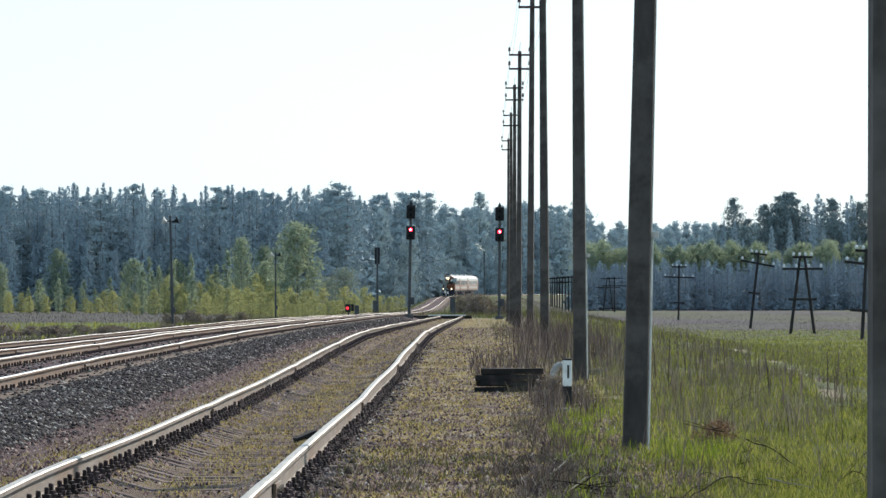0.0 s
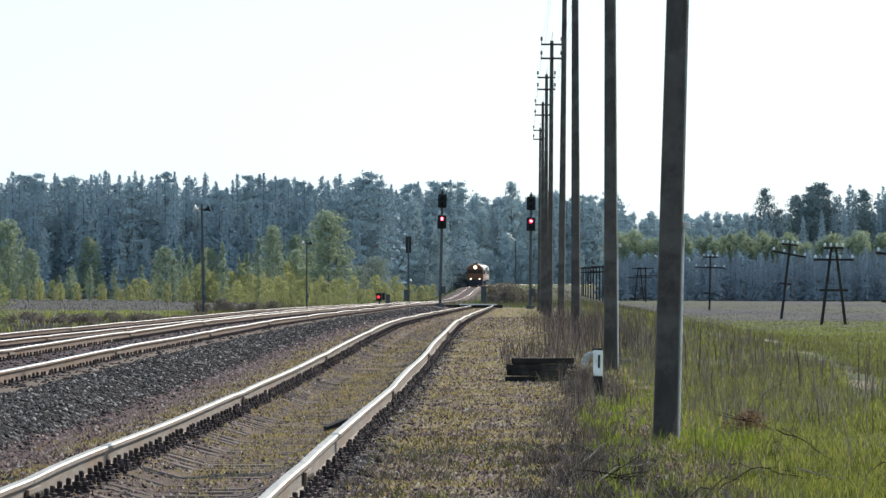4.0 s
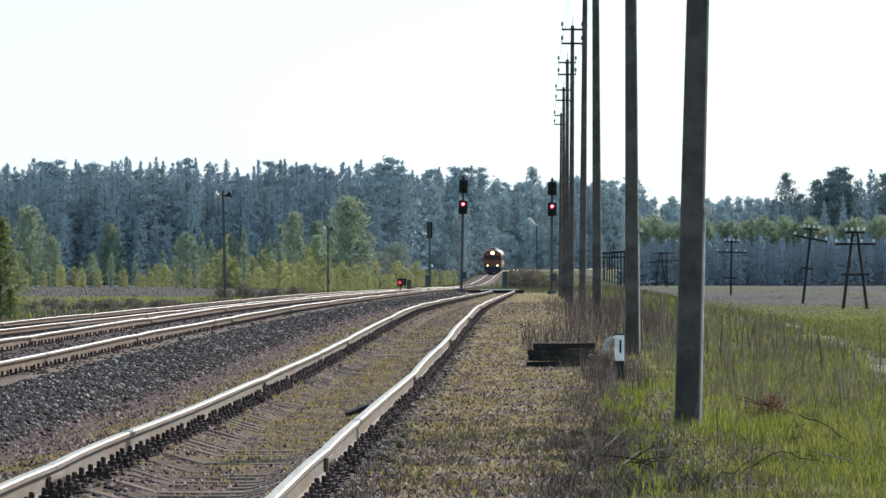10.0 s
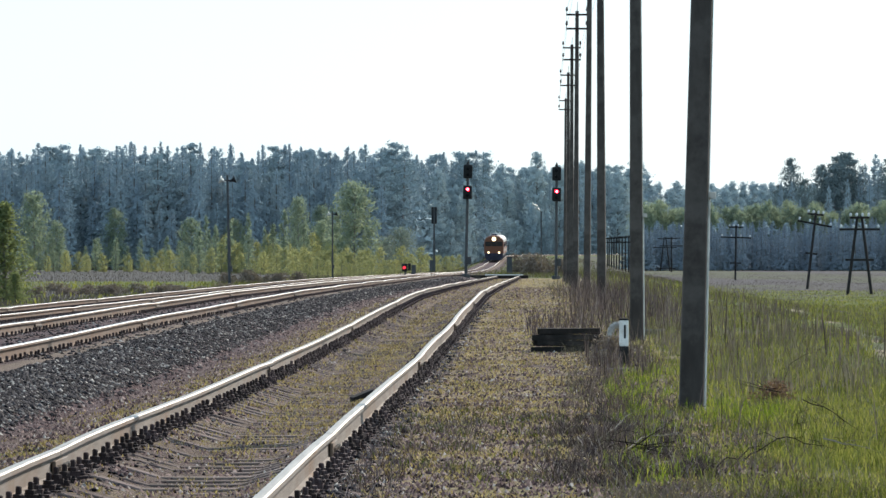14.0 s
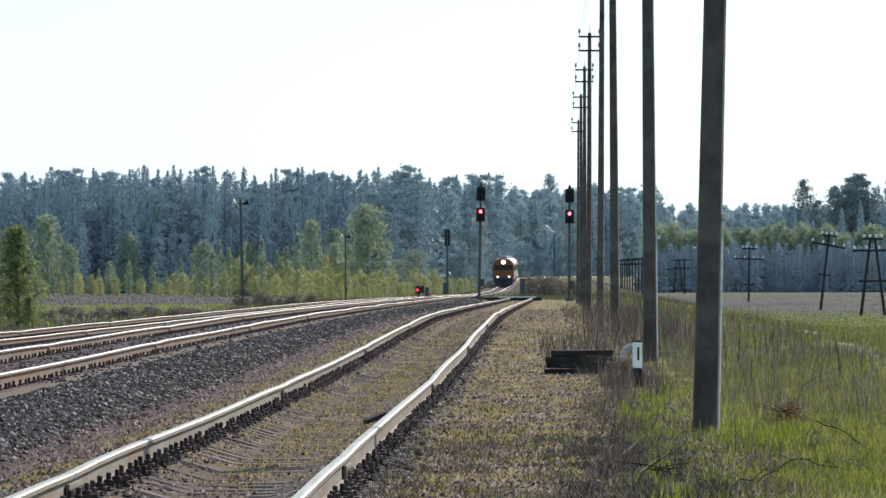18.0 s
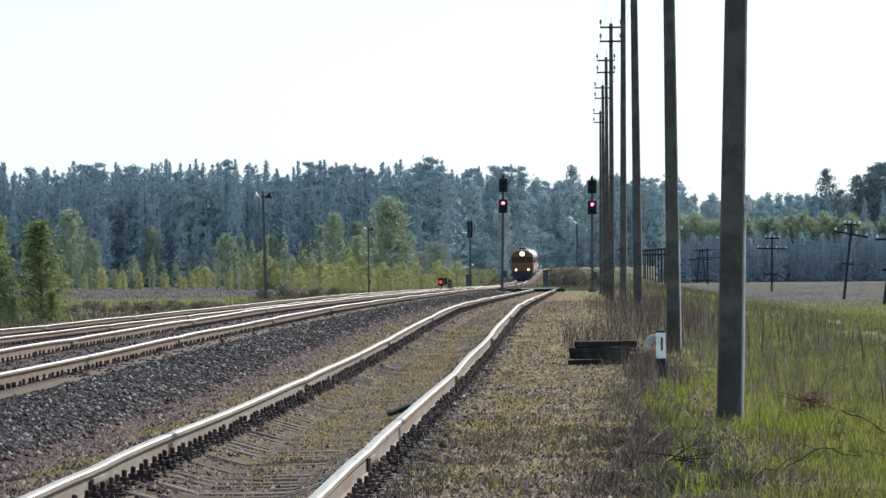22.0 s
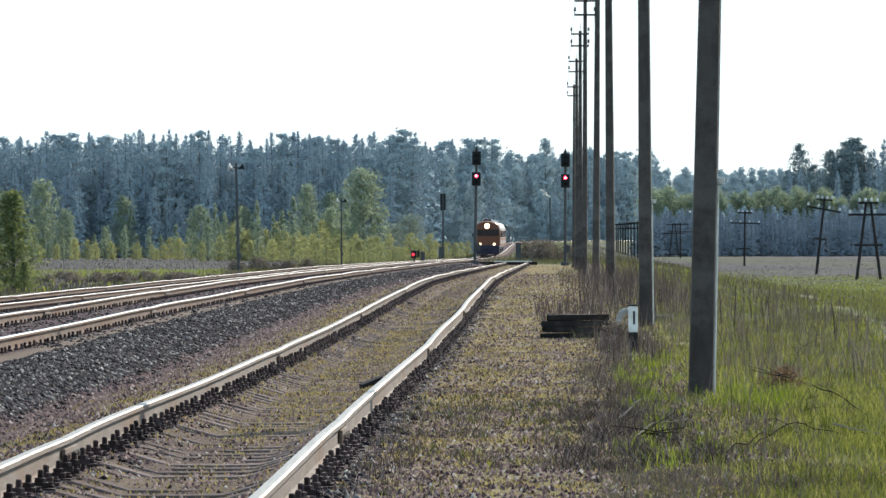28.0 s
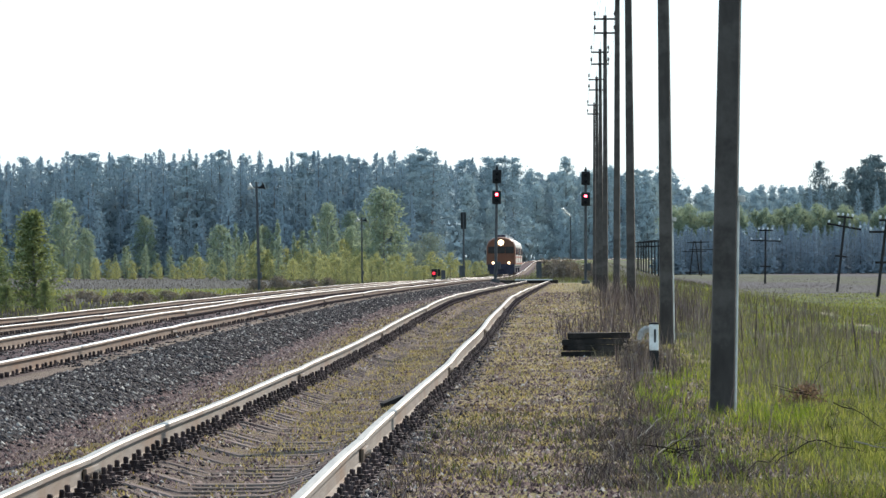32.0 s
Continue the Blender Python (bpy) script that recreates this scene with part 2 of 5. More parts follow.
# plantation needles, blue haze baked into a darker tint
HAZED_YOUNG_SPRUCE_LEAF = leafy("young_spruce_needles", [(0.0, (0.215, 0.262, 0.32)), (1.0, (0.25, 0.30, 0.345))], 0.04, glow=(0.9, 1.0, 1.0))
# pine needles darkened for backlit silhouettes, some haze blue left in
SILHOUETTE_PINE_LEAF = leafy("old_pine_needles", [(0.0, (0.155, 0.195, 0.205)), (1.0, (0.205, 0.25, 0.25))], 0.04, glow=(0.9, 1.0, 1.0))
# pine needles take the same painted haze
HAZED_PINE_LEAF = leafy("pine_needles", [(0.0, (0.275, 0.345, 0.385)), (1.0, (0.31, 0.385, 0.405))], 0.03, glow=(0.9, 1.0, 1.0))
# birch leaves lose some of their green to imitate haze
HAZED_BIRCH_LEAF = leafy("fresh_birch_leaves", [(0.0, (0.20, 0.25, 0.205)), (1.0, (0.28, 0.335, 0.235))], 0.45, glow=(1.0, 1.0, 0.85))
SHRUB_LEAF = leafy("young_willow_leaves", [(0.0, (0.255, 0.275, 0.15)), (1.0, (0.41, 0.40, 0.18))], 0.45, glow=(1.0, 1.0, 0.85))
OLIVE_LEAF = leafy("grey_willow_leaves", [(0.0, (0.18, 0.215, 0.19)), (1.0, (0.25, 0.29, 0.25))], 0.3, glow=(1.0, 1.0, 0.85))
ALDER_LEAF = leafy("alder_leaves", [(0.0, (0.125, 0.155, 0.080)), (1.0, (0.25, 0.285, 0.14))], 0.45, glow=(1.0, 1.0, 0.7))
# farther woods painted paler and bluer, as if through more haze
HAZED_DISTANT_LEAF = leafy("distant_mixed_leaves", [(0.0, (0.335, 0.41, 0.45)), (1.0, (0.39, 0.465, 0.48))], 0.10, glow=(0.95, 1.0, 0.95))
TWIG = leafy("bare_twigs", [(0.0, (0.135, 0.110, 0.108)), (1.0, (0.24, 0.20, 0.182))], 0.2)
GRASS = leafy("spring_grass_blades", [(0.0, (0.045, 0.055, 0.020)), (0.45, (0.164, 0.186, 0.056)), (0.9, (0.235, 0.230, 0.085)), (1.0, (0.34, 0.33, 0.17))], 0.5)
WEED = leafy("yellow_moss_and_weeds", [(0.0, (0.07, 0.054, 0.03)), (0.3, (0.26, 0.20, 0.11)), (0.6, (0.44, 0.345, 0.19)), (0.85, (0.50, 0.41, 0.23)), (1.0, (0.28, 0.26, 0.105))], 0.3)
DULL_GRASS = leafy("shaded_rough_grass", [(0.0, (0.035, 0.05, 0.012)), (0.7, (0.085, 0.105, 0.025)), (1.0, (0.16, 0.14, 0.06))], 0.4)
STALK = leafy("dead_weed_stalks", [(0.0, (0.035, 0.026, 0.03)), (0.7, (0.118, 0.090, 0.102)), (1.0, (0.24, 0.195, 0.19))], 0.15)
DARK_LITTER = leafy("rotten_stems_and_litter", [(0.0, (0.022, 0.017, 0.020)), (0.7, (0.085, 0.066, 0.070)), (0.9, (0.16, 0.13, 0.13)), (1.0, (0.40, 0.36, 0.33))], 0.15)
GREY_STALK = leafy("grey_violet_stalks", [(0.0, (0.085, 0.070, 0.072)), (0.8, (0.185, 0.160, 0.150)), (1.0, (0.27, 0.24, 0.20))], 0.25)
REED = leafy("violet_brown_reeds", [(0.0, (0.058, 0.050, 0.054)), (1.0, (0.110, 0.096, 0.096))], 0.2)
STRAW = leafy("last_years_straw", [(0.0, (0.074, 0.068, 0.062)), (1.0, (0.142, 0.128, 0.104))], 0.25)
BRANCH = surface("dry_dark_branch_bark", (0.013, 0.011, 0.010), (0.036, 0.030, 0.027), 25, 0.95, 0, 0.5, specular=0.0)
PALE_TWIG = surface("bleached_dead_wood", (0.10, 0.092, 0.082), (0.22, 0.20, 0.17), 25, 0.9, 0, 0.5)
FRESH = leafy("lush_green_tufts", [(0.0, (0.06, 0.09, 0.018)), (0.7, (0.14, 0.19, 0.036)), (1.0, (0.26, 0.27, 0.08))], 0.55)
RAIL_RUST = surface("brown_rusted_rail_side", (0.105, 0.075, 0.058), (0.185, 0.14, 0.11), 9, 0.8, 0.0, 0.2, (0.14, 0.085, 0.055), 0.5, (1, 0.2, 3))

# ---- mesh helpers ----
def mesh_of(name, verts, faces, materials, face_mats=None, smooth_shade=False):
    me = bpy.data.meshes.new(name)
    me.from_pydata([tuple(v) for v in verts], [], [tuple(f) for f in faces])
    for m in materials:
        me.materials.append(m)
    if face_mats is not None:
        me.polygons.foreach_set("material_index", np.asarray(face_mats, dtype=np.int32))
    if smooth_shade:
        me.polygons.foreach_set("use_smooth", np.ones(len(me.polygons), dtype=bool))
    me.update()
    return me


def tri_mesh(name, verts, tris, material):
    """A large mesh of triangles from arrays."""
    me = bpy.data.meshes.new(name)
    n, k = len(verts), len(tris)
    me.vertices.add(n)
    me.vertices.foreach_set("co", np.asarray(verts, dtype=np.float32).ravel())
    me.loops.add(k * 3)
    me.loops.foreach_set("vertex_index", np.asarray(tris, dtype=np.int32).ravel())
    me.polygons.add(k)
    me.polygons.foreach_set("loop_start", np.arange(0, k * 3, 3, dtype=np.int32))
    me.materials.append(material)
    me.update(calc_edges=True)
    return me


def link(name, me, parent=None, at=None, label=""):
    ob = new(name, me)
    if parent is not None:
        ob.parent = parent
    if at is not None:
        ob.matrix_basis = at
    return tagged(ob, label)


def part(name, bm, material, parent, label="", at=None):
    me = bpy.data.meshes.new(name)
    bm.to_mesh(me)
    bm.free()
    me.materials.append(material)
    return link(name, me, parent, at, label)


def thing(name, m, label, category, group="", kind=""):
    ob = new(name)
    ob.empty_display_size = 0.2
    ob.matrix_basis = m
    return tagged(ob, label, category, group, kind)


def box(bm, x0, x1, y0, y1, z0, z1, bevel=0.0):
    r = bmesh.ops.create_cube(bm, size=1.0, matrix=Matrix.LocRotScale(((x0 + x1) / 2, (y0 + y1) / 2, (z0 + z1) / 2), None, (x1 - x0, y1 - y0, z1 - z0)))
    if bevel:
        es = list({e for v in r["verts"] for e in v.link_edges})
        bmesh.ops.bevel(bm, geom=es, offset=bevel, segments=2, affect="EDGES", profile=0.5)
    return bm


def rod(bm, a, b, r0, r1=None, seg=10):
    """A tapered round bar from a to b."""
    a, b = Vector(a), Vector(b)
    q = (b - a).to_track_quat("Z", "Y").to_matrix().to_4x4()
    bmesh.ops.create_cone(bm, cap_ends=True, segments=seg, radius1=r0, radius2=r0 if r1 is None else r1, depth=(b - a).length,
                          matrix=Matrix.Translation((a + b) / 2) @ q)
    return bm


def lathe(bm, rows, seg=14, at=Matrix.Identity(4)):
    """A turned shape from rows of (radius, height) about z."""
    rings = [[bm.verts.new(at @ Vector((r * math.cos(6.28319 * i / seg), r * math.sin(6.28319 * i / seg), h))) for i in range(seg)] for r, h in rows]
    for a, b in zip(rings, rings[1:]):
        for i in range(seg):
            bm.faces.new((a[i], a[(i + 1) % seg], b[(i + 1) % seg], b[i]))
    bm.faces.new(rings[0][::-1])
    bm.faces.new(rings[-1])
    return bm


def spot(u, y):
    """The place on the ground u metres right of the line, y ahead."""
    return float(u + line_x(y)), float(y), float(ground_z(u, y))


def on_ground(x, y):
    return float(ground_z(x - line_x(y), y))


def path_u(y):
    """The trodden path across the meadow."""
    return 6.4 + 0.033 * (y - 117) + 0.25 * np.sin(y / 11)


# ---- ground: one sheet to the horizon ----
def build_ground():
    us = np.unique(np.concatenate([np.linspace(-2600, -150, 16), np.linspace(-150, -30, 25), np.linspace(-30, -14, 24), np.arange(-14, 4.01, 0.16),
                                   np.linspace(4.3, 14, 32), np.linspace(14.5, 60, 40), np.linspace(62, 200, 24), np.linspace(220, 3000, 18)]))
    ys = np.unique(np.concatenate([np.linspace(-200, 18, 14), np.arange(18, 80, 0.22), np.arange(80, 160, 0.6), np.arange(160, 420, 2.5),
                                   np.linspace(422, 1100, 70), np.linspace(1120, 4800, 50)]))
    uu, yy = np.meshgrid(us, ys)
    xx, zz = uu + line_x(yy), ground_z(uu, yy)
    verts = np.stack([xx, yy, zz], -1).reshape(-1, 3)
    nu, ny = len(us), len(ys)
    i = (np.arange(ny - 1)[:, None] * nu + np.arange(nu - 1)[None, :]).ravel()
    tris = np.concatenate([np.stack([i, i + 1, i + nu + 1], 1), np.stack([i, i + nu + 1, i + nu], 1)])
    me = tri_mesh("ground", verts, tris, GROUND)
    me.polygons.foreach_set("use_smooth", np.ones(len(tris), dtype=bool))
    u3 = centre_u(3, yy)
    edge = 1.3 + 0.5 * waves(uu, yy, 5, 11) + 0.006 * np.clip(yy, 0, 300)
    meadow = np.maximum(step(edge - 0.8, edge + 0.8, uu), step(u3 - 2.2, u3 - 3.4, uu))
    meadow = np.maximum(meadow, 0.55 * step(-0.9, 0.6, uu) * step(0.1, 0.8, waves(uu, yy, 4, 12)))
    # beyond the crossing only the main line lies on stone
    meadow = np.maximum(meadow, step(368, 378, yy) * step(2.0, 2.6, np.abs(uu - U2)))
    dry = np.maximum(step(330, 460, yy + 25 * waves(uu, yy, 60, 13)) * step(4, 9, uu) * (0.55 + 0.45 * step(-0.2, 0.6, waves(uu, yy, 90, 14))),
                     np.maximum(step(430, 480, yy), step(330, 300, yy)) * step(u3 - 2.5, u3 - 5, uu) * 0.85)
    sand = step(0.24, 0.08, np.abs(uu - path_u(yy))) * step(60, 75, yy) * step(260, 190, yy) * step(-0.2, 0.5, waves(uu, yy, 6, 15))
    sand = np.maximum(sand, 0.40 * step(-6.2, -6.05, uu) * step(-5.62, -5.74, uu))
    moss = step(-4.4, -3.6, uu) * (0.55 + 0.45 * step(-1.5, -1.1, uu)) * (1 - 0.25 * step(1.4, 1.0, np.abs(uu - U1)))
    col = np.stack([meadow, dry, sand, moss], -1).reshape(-1, 4)
    at = me.color_attributes.new("cover", "FLOAT_COLOR", "POINT")
    at.data.foreach_set("color", col.astype(np.float32).ravel())
    tagged(new("ground", me), "gravelly railway ground with meadow and marsh beside it", "ground", kind="structure")


build_ground()

# ---- tracks ----
HALF = [(0.0, 0.0), (0.026, -0.001), (0.036, -0.008), (0.037, -0.034), (0.011, -0.046), (0.009, -0.075), (0.010, -0.145), (0.074, -0.166), (0.075, -0.180)]
PROFILE = [(-x, z) for x, z in HALF[::-1]] + HALF[1:]


def rail_mesh(k, side, y0, y1, first):
    """One length of rail. It dips a little at its joints."""
    ys = np.linspace(y0 + 0.012, y1 - 0.012, max(3, int((y1 - y0) / 1.6)))
    dip = 0.014 * (np.exp(-((ys - y0) / 1.6)) + np.exp(-((y1 - ys) / 1.6)))
    xs = centre_u(k, ys) + line_x(ys) + side * (GAUGE / 2 + 0.037) + 0.006 * np.sin(ys * 0.31 + side + k)
    zs = rail_z(k, ys) - dip + 0.006 * np.sin(ys * 0.23 + 2 * side + 3 * k)
    n = len(PROFILE)
    verts = [(x + px - 0, y, z + pz) for x, y, z in zip(xs, ys, zs) for px, pz in PROFILE]
    faces, mats = [], []
    c = n // 2
    for i in range(len(ys) - 1):
        for j in range(n - 1):
            faces.append((i * n + j, i * n + j + 1, (i + 1) * n + j + 1, (i + 1) * n + j))
            mats.append(0 if c - 2 <= j <= c + 1 else 1)
        faces.append((i * n + n - 1, i * n, (i + 1) * n, (i + 1) * n + n - 1))
        mats.append(1)
    faces += [tuple(range(n)), tuple(range(len(ys) * n - 1, len(ys) * n - n - 1, -1))]
    mats += [1, 1]
    return mesh_of("rail", verts, faces, [RAIL_STEEL if k == 1 else RAIL_BRIGHT, RAIL_SIDE if k == 1 else RAIL_RUST], mats)


def fishplate_bm():
    """Two bolted plates that hold a joint."""
    bm = bmesh.new()
    for s in (-1, 1):
        box(bm, s * 0.030 - 0.012, s * 0.030 + 0.012, -0.40, 0.40, -0.145, -0.052, 0.004)
        for i in range(4):
            rod(bm, (s * 0.036, -0.3 + 0.2 * i, -0.098), (s * 0.066, -0.3 + 0.2 * i, -0.098), 0.018, seg=6)
    return bm


def sleeper_mesh():
    """A concrete sleeper: level under the rails, low in the middle, with chamfered long edges."""
    bm = bmesh.new()
    rings = []
    for x, top in ((-1.35, -0.045), (-1.12, 0.0), (-0.60, 0.0), (-0.30, -0.086), (0.0, -0.090), (0.30, -0.086), (0.60, 0.0), (1.12, 0.0), (1.35, -0.045)):
        rings.append([bm.verts.new((x, y, z)) for y, z in ((-0.135, -0.2), (-0.125, top - 0.010), (-0.116, top), (0.116, top), (0.125, top - 0.010), (0.135, -0.2))])
    for p, q in zip(rings, rings[1:]):
        for i in range(6):
            bm.faces.new((p[i], p[(i + 1) % 6], q[(i + 1) % 6], q[i]))
    bm.faces.new(rings[0][::-1])
    bm.faces.new(rings[-1])
    bmesh.ops.recalc_face_normals(bm, faces=bm.faces)
    me = bpy.data.meshes.new("sleeper")
    bm.to_mesh(me)
    bm.free()
    me.materials.append(SLEEPER)
    return me


def fastening_mesh():
    """Base plate, two clamps with domed nuts, and the plate's own bolts, on either side of a rail."""
    bm = bmesh.new()
    box(bm, -0.19, 0.19, -0.085, 0.085, 0.0, 0.016)
    for s in (-1, 1):
        box(bm, s * 0.108 - 0.040, s * 0.108 + 0.040, -0.055, 0.055, 0.014, 0.046)
        lathe(bm, [(0.034, 0.044), (0.034, 0.070), (0.018, 0.074), (0.017, 0.112), (0.012, 0.118)], 6, Matrix.Translation((s * 0.104, -0.01, 0)))
        lathe(bm, [(0.024, 0.012), (0.024, 0.030), (0.014, 0.034), (0.013, 0.048)], 6, Matrix.Translation((s * 0.163, 0.0, 0)))
    me = bpy.data.meshes.new("fastening")
    bm.to_mesh(me)
    bm.free()
    me.materials.append(IRON)
    return me


def copies_joined(name, src, places, parent, material):
    """Many copies of one mesh as a single mesh."""
    n = len(src.vertices)
    co = np.empty(n * 3, dtype=np.float32)
    src.vertices.foreach_get("co", co)
    src.calc_loop_triangles()
    t = np.empty(len(src.loop_triangles) * 3, dtype=np.int32)
    src.loop_triangles.foreach_get("vertices", t)
    co, t, p = co.reshape(-1, 3), t.reshape(-1, 3), np.asarray(places, dtype=np.float32)
    verts = (co[None] + p[:, None]).reshape(-1, 3)
    tris = (t[None] + (np.arange(len(p)) * n)[:, None, None]).reshape(-1, 3)
    return tagged(link(name, tri_mesh(name, verts, tris, material), parent), kind="stuff")


def lite_mesh(name, boxes, material):
    bm = bmesh.new()
    for b in boxes:
        box(bm, *b)
    me = bpy.data.meshes.new(name)
    bm.to_mesh(me)
    bm.free()
    me.materials.append(material)
    return me


SLEEPER_ME, FAST_ME = sleeper_mesh(), fastening_mesh()
SLEEPER_LITE = lite_mesh("sleeper", [(-1.35, -0.52, -0.125, 0.125, -0.16, -0.002), (-0.52, 0.52, -0.12, 0.12, -0.20, -0.086), (0.52, 1.35, -0.125, 0.125, -0.16, -0.002)], SLEEPER)
FAST_LITE = lite_mesh("fastening", [(s * 0.125 - 0.045, s * 0.125 + 0.045, -0.06, 0.06, 0.0, 0.052) for s in (-1, 1)] +
                      [(s * 0.105 - 0.026, s * 0.105 + 0.026, -0.026, 0.026, 0.05, 0.115) for s in (-1, 1)], IRON)
PITCH = 25.0 / 46


def build_track(k, name, y0, y1, joint0, parts_y, label):
    track = thing(name, Matrix.Identity(4), label, "railway track", kind="structure")
    plate = None
    for side in (-1, 1):
        cuts = [y0] + [y for y in np.arange(joint0[side], y1, 25.0) if y > y0 + 1] + [y1]
        for a, b in zip(cuts, cuts[1:]):
            link("rail", rail_mesh(k, side, a, b, a == y0), track)
        for y in cuts[1:-1]:
            if y < 320:
                at = pose(float(centre_u(k, y) + line_x(y) + side * (GAUGE / 2 + 0.037)), y, float(rail_z(k, y)) - 0.014, 0, 0, -math.degrees(math.atan(SLOPE)))
                if plate is None:
                    bm = fishplate_bm()
                    plate = bpy.data.meshes.new("fishplate")
                    bm.to_mesh(plate)
                    bm.free()
                    plate.materials.append(RAIL_SIDE)
                link("fishplate", plate, track, at)
    far_s, far_f = [], []
    r = random.Random(k)
    for i in range(int((min(y1, 620) - y0) / PITCH)):
        y = y0 + 0.25 + i * PITCH + r.uniform(-0.03, 0.03)
        x, z = float(centre_u(k, y) + line_x(y)), float(rail_z(k, y))
        if parts_y[0] <= y < parts_y[1]:
            s = link("sleeper", SLEEPER_ME, track, pose(x, y, z - (0.192 if k == 1 else 0.215) - r.uniform(0, 0.006), 0, 0, r.uniform(-0.6, 0.6) - 1.07))
            for side in (-1, 1):
                link("fastening", FAST_ME, s, pose(side * (GAUGE / 2 + 0.037) + r.uniform(-0.012, 0.012), r.uniform(-0.03, 0.03), 0.002, r.uniform(-3, 3), r.uniform(-3, 3), r.uniform(-7, 7)))
        else:
            far_s.append((x, y, z - (0.195 if k == 1 else 0.22)))
            far_f += [(x + side * (GAUGE / 2 + 0.037), y, z - (0.194 if k == 1 else 0.22)) for side in (-1, 1)]
    copies_joined("sleepers", SLEEPER_LITE, far_s, track, SLEEPER)
    copies_joined("fastenings", FAST_LITE, far_f, track, IRON)


build_track(1, "track_siding", 14.0, 371.0, {-1: 31.6, 1: 34.4}, (26.0, 106.0), "straight rusty-sided siding on concrete sleepers, half buried in weeds")
build_track(2, "track_main", 30.0, 1700.0, {-1: 79.5, 1: 80.5}, (56.0, 100.0), "main line with bright rail heads on a raised stone bed")
build_track(3, "track_loop", 60.0, 436.0, {-1: 73.0, 1: 73.0}, (0.0, 0.0), "passing loop that joins the main line before the crossing")


# ---- loose stone ----
def stones(name, n, u0, u1, y0, y1, s0, s1, seed, label, lift=0.0, power=1.6):
    r = np.random.RandomState(seed)
    t = r.rand(n)
    y = (y0 ** (1 - power) + t * (y1 ** (1 - power) - y0 ** (1 - power))) ** (1 / (1 - power))
    u = u0 + (u1 - u0) * r.rand(n) ** 1.15 + np.abs(r.normal(0, 0.12, n)) * (r.rand(n) < 0.25)
    base = np.stack([u + line_x(y), y, ground_z(u, y) + lift], 1)
    octa = np.array([(1, 0, 0), (-1, 0, 0), (0, 1, 0), (0, -1, 0), (0, 0, 1), (0, 0, -0.7)])
    tr = np.array([(0, 2, 4), (2, 1, 4), (1, 3, 4), (3, 0, 4), (2, 0, 5), (1, 2, 5), (3, 1, 5), (0, 3, 5)])
    size = (s0 + (s1 - s0) * r.rand(n, 1, 1) ** 1.6) * r.uniform(0.6, 1.3, (n, 1, 3))
    v = octa[None] * np.array([1.15, 1.15, 0.7]) * size * r.uniform(0.7, 1.25, (n, 6, 1)) + r.normal(0, 0.12, (n, 6, 3)) * size
    a = r.uniform(0, 6.283, n)
    c, s = np.cos(a)[:, None], np.sin(a)[:, None]
    v = np.stack([v[..., 0] * c - v[..., 1] * s, v[..., 0] * s + v[..., 1] * c, v[..., 2]], -1) + base[:, None]
    tris = (tr[None] + (np.arange(n) * 6)[:, None, None]).reshape(-1, 3)
    return tagged(new(name, tri_mesh(name, v.reshape(-1, 3), tris, BALLAST)), label, "ballast", kind="stuff")


def pebbles(name, n, u0, u1, y0, y1, s0, s1, seed, label, power=1.9):
    """Small stones of four faces each."""
    r = np.random.RandomState(seed)
    t = r.rand(n)
    y = (y0 ** (1 - power) + t * (y1 ** (1 - power) - y0 ** (1 - power))) ** (1 / (1 - power))
    u = r.uniform(u0, u1, n)
    keep = (np.abs(np.abs(u - U1) - GAUGE / 2 - 0.04) > 0.09) & ((np.abs(u - U1) > 1.3) | (r.rand(n) < 0.5))
    u, y, n = u[keep], y[keep], int(keep.sum())
    base = np.stack([u + line_x(y), y, ground_z(u, y)], 1)
    tetra = np.array([(1, 0, -0.25), (-0.5, 0.87, -0.25), (-0.5, -0.87, -0.25), (0, 0, 0.75)])
    tr = np.array([(0, 1, 3), (1, 2, 3), (2, 0, 3)])
    v = tetra[None] * r.uniform(s0, s1, (n, 1, 1)) * r.uniform(0.6, 1.5, (n, 4, 1)) * (1 + y / 160)[:, None, None]
    a = r.uniform(0, 6.283, n)
    c, s = np.cos(a)[:, None], np.sin(a)[:, None]
    v = np.stack([v[..., 0] * c - v[..., 1] * s, v[..., 0] * s + v[..., 1] * c, v[..., 2]], -1) + base[:, None]
    tris = (tr[None] + (np.arange(n) * 4)[:, None, None]).reshape(-1, 3)
    return tagged(new(name, tri_mesh(name, v.reshape(-1, 3), tris, GRAVEL)), label, "gravel", kind="stuff")


def gravel_material():
    m, nt, b = nodes_of("mixed_gravel")
    g = nt.nodes.new("ShaderNodeNewGeometry")
    col = ramp(nt, g.outputs["Random Per Island"], [(0.0, (0.008, 0.006, 0.007)), (0.4, (0.061, 0.042, 0.046)), (0.7, (0.135, 0.093, 0.086)), (0.92, (0.235, 0.18, 0.164)), (1.0, (0.30, 0.29, 0.27))])
    nt.links.new(col, b.inputs["Base Color"])
    b.inputs["Roughness"].default_value, b.inputs["Specular IOR Level"].default_value = 0.9, 0.04
    return m


GRAVEL = gravel_material()


def ballast_material():
    m, nt, b = nodes_of("ballast_stones")
    g = nt.nodes.new("ShaderNodeNewGeometry")
    col = ramp(nt, g.outputs["Random Per Island"], [(0.0, (0.004, 0.004, 0.006)), (0.55, (0.0125, 0.0115, 0.0165)), (0.84, (0.042, 0.039, 0.046)), (0.94, (0.17, 0.16, 0.155)), (1.0, (0.36, 0.345, 0.32))])
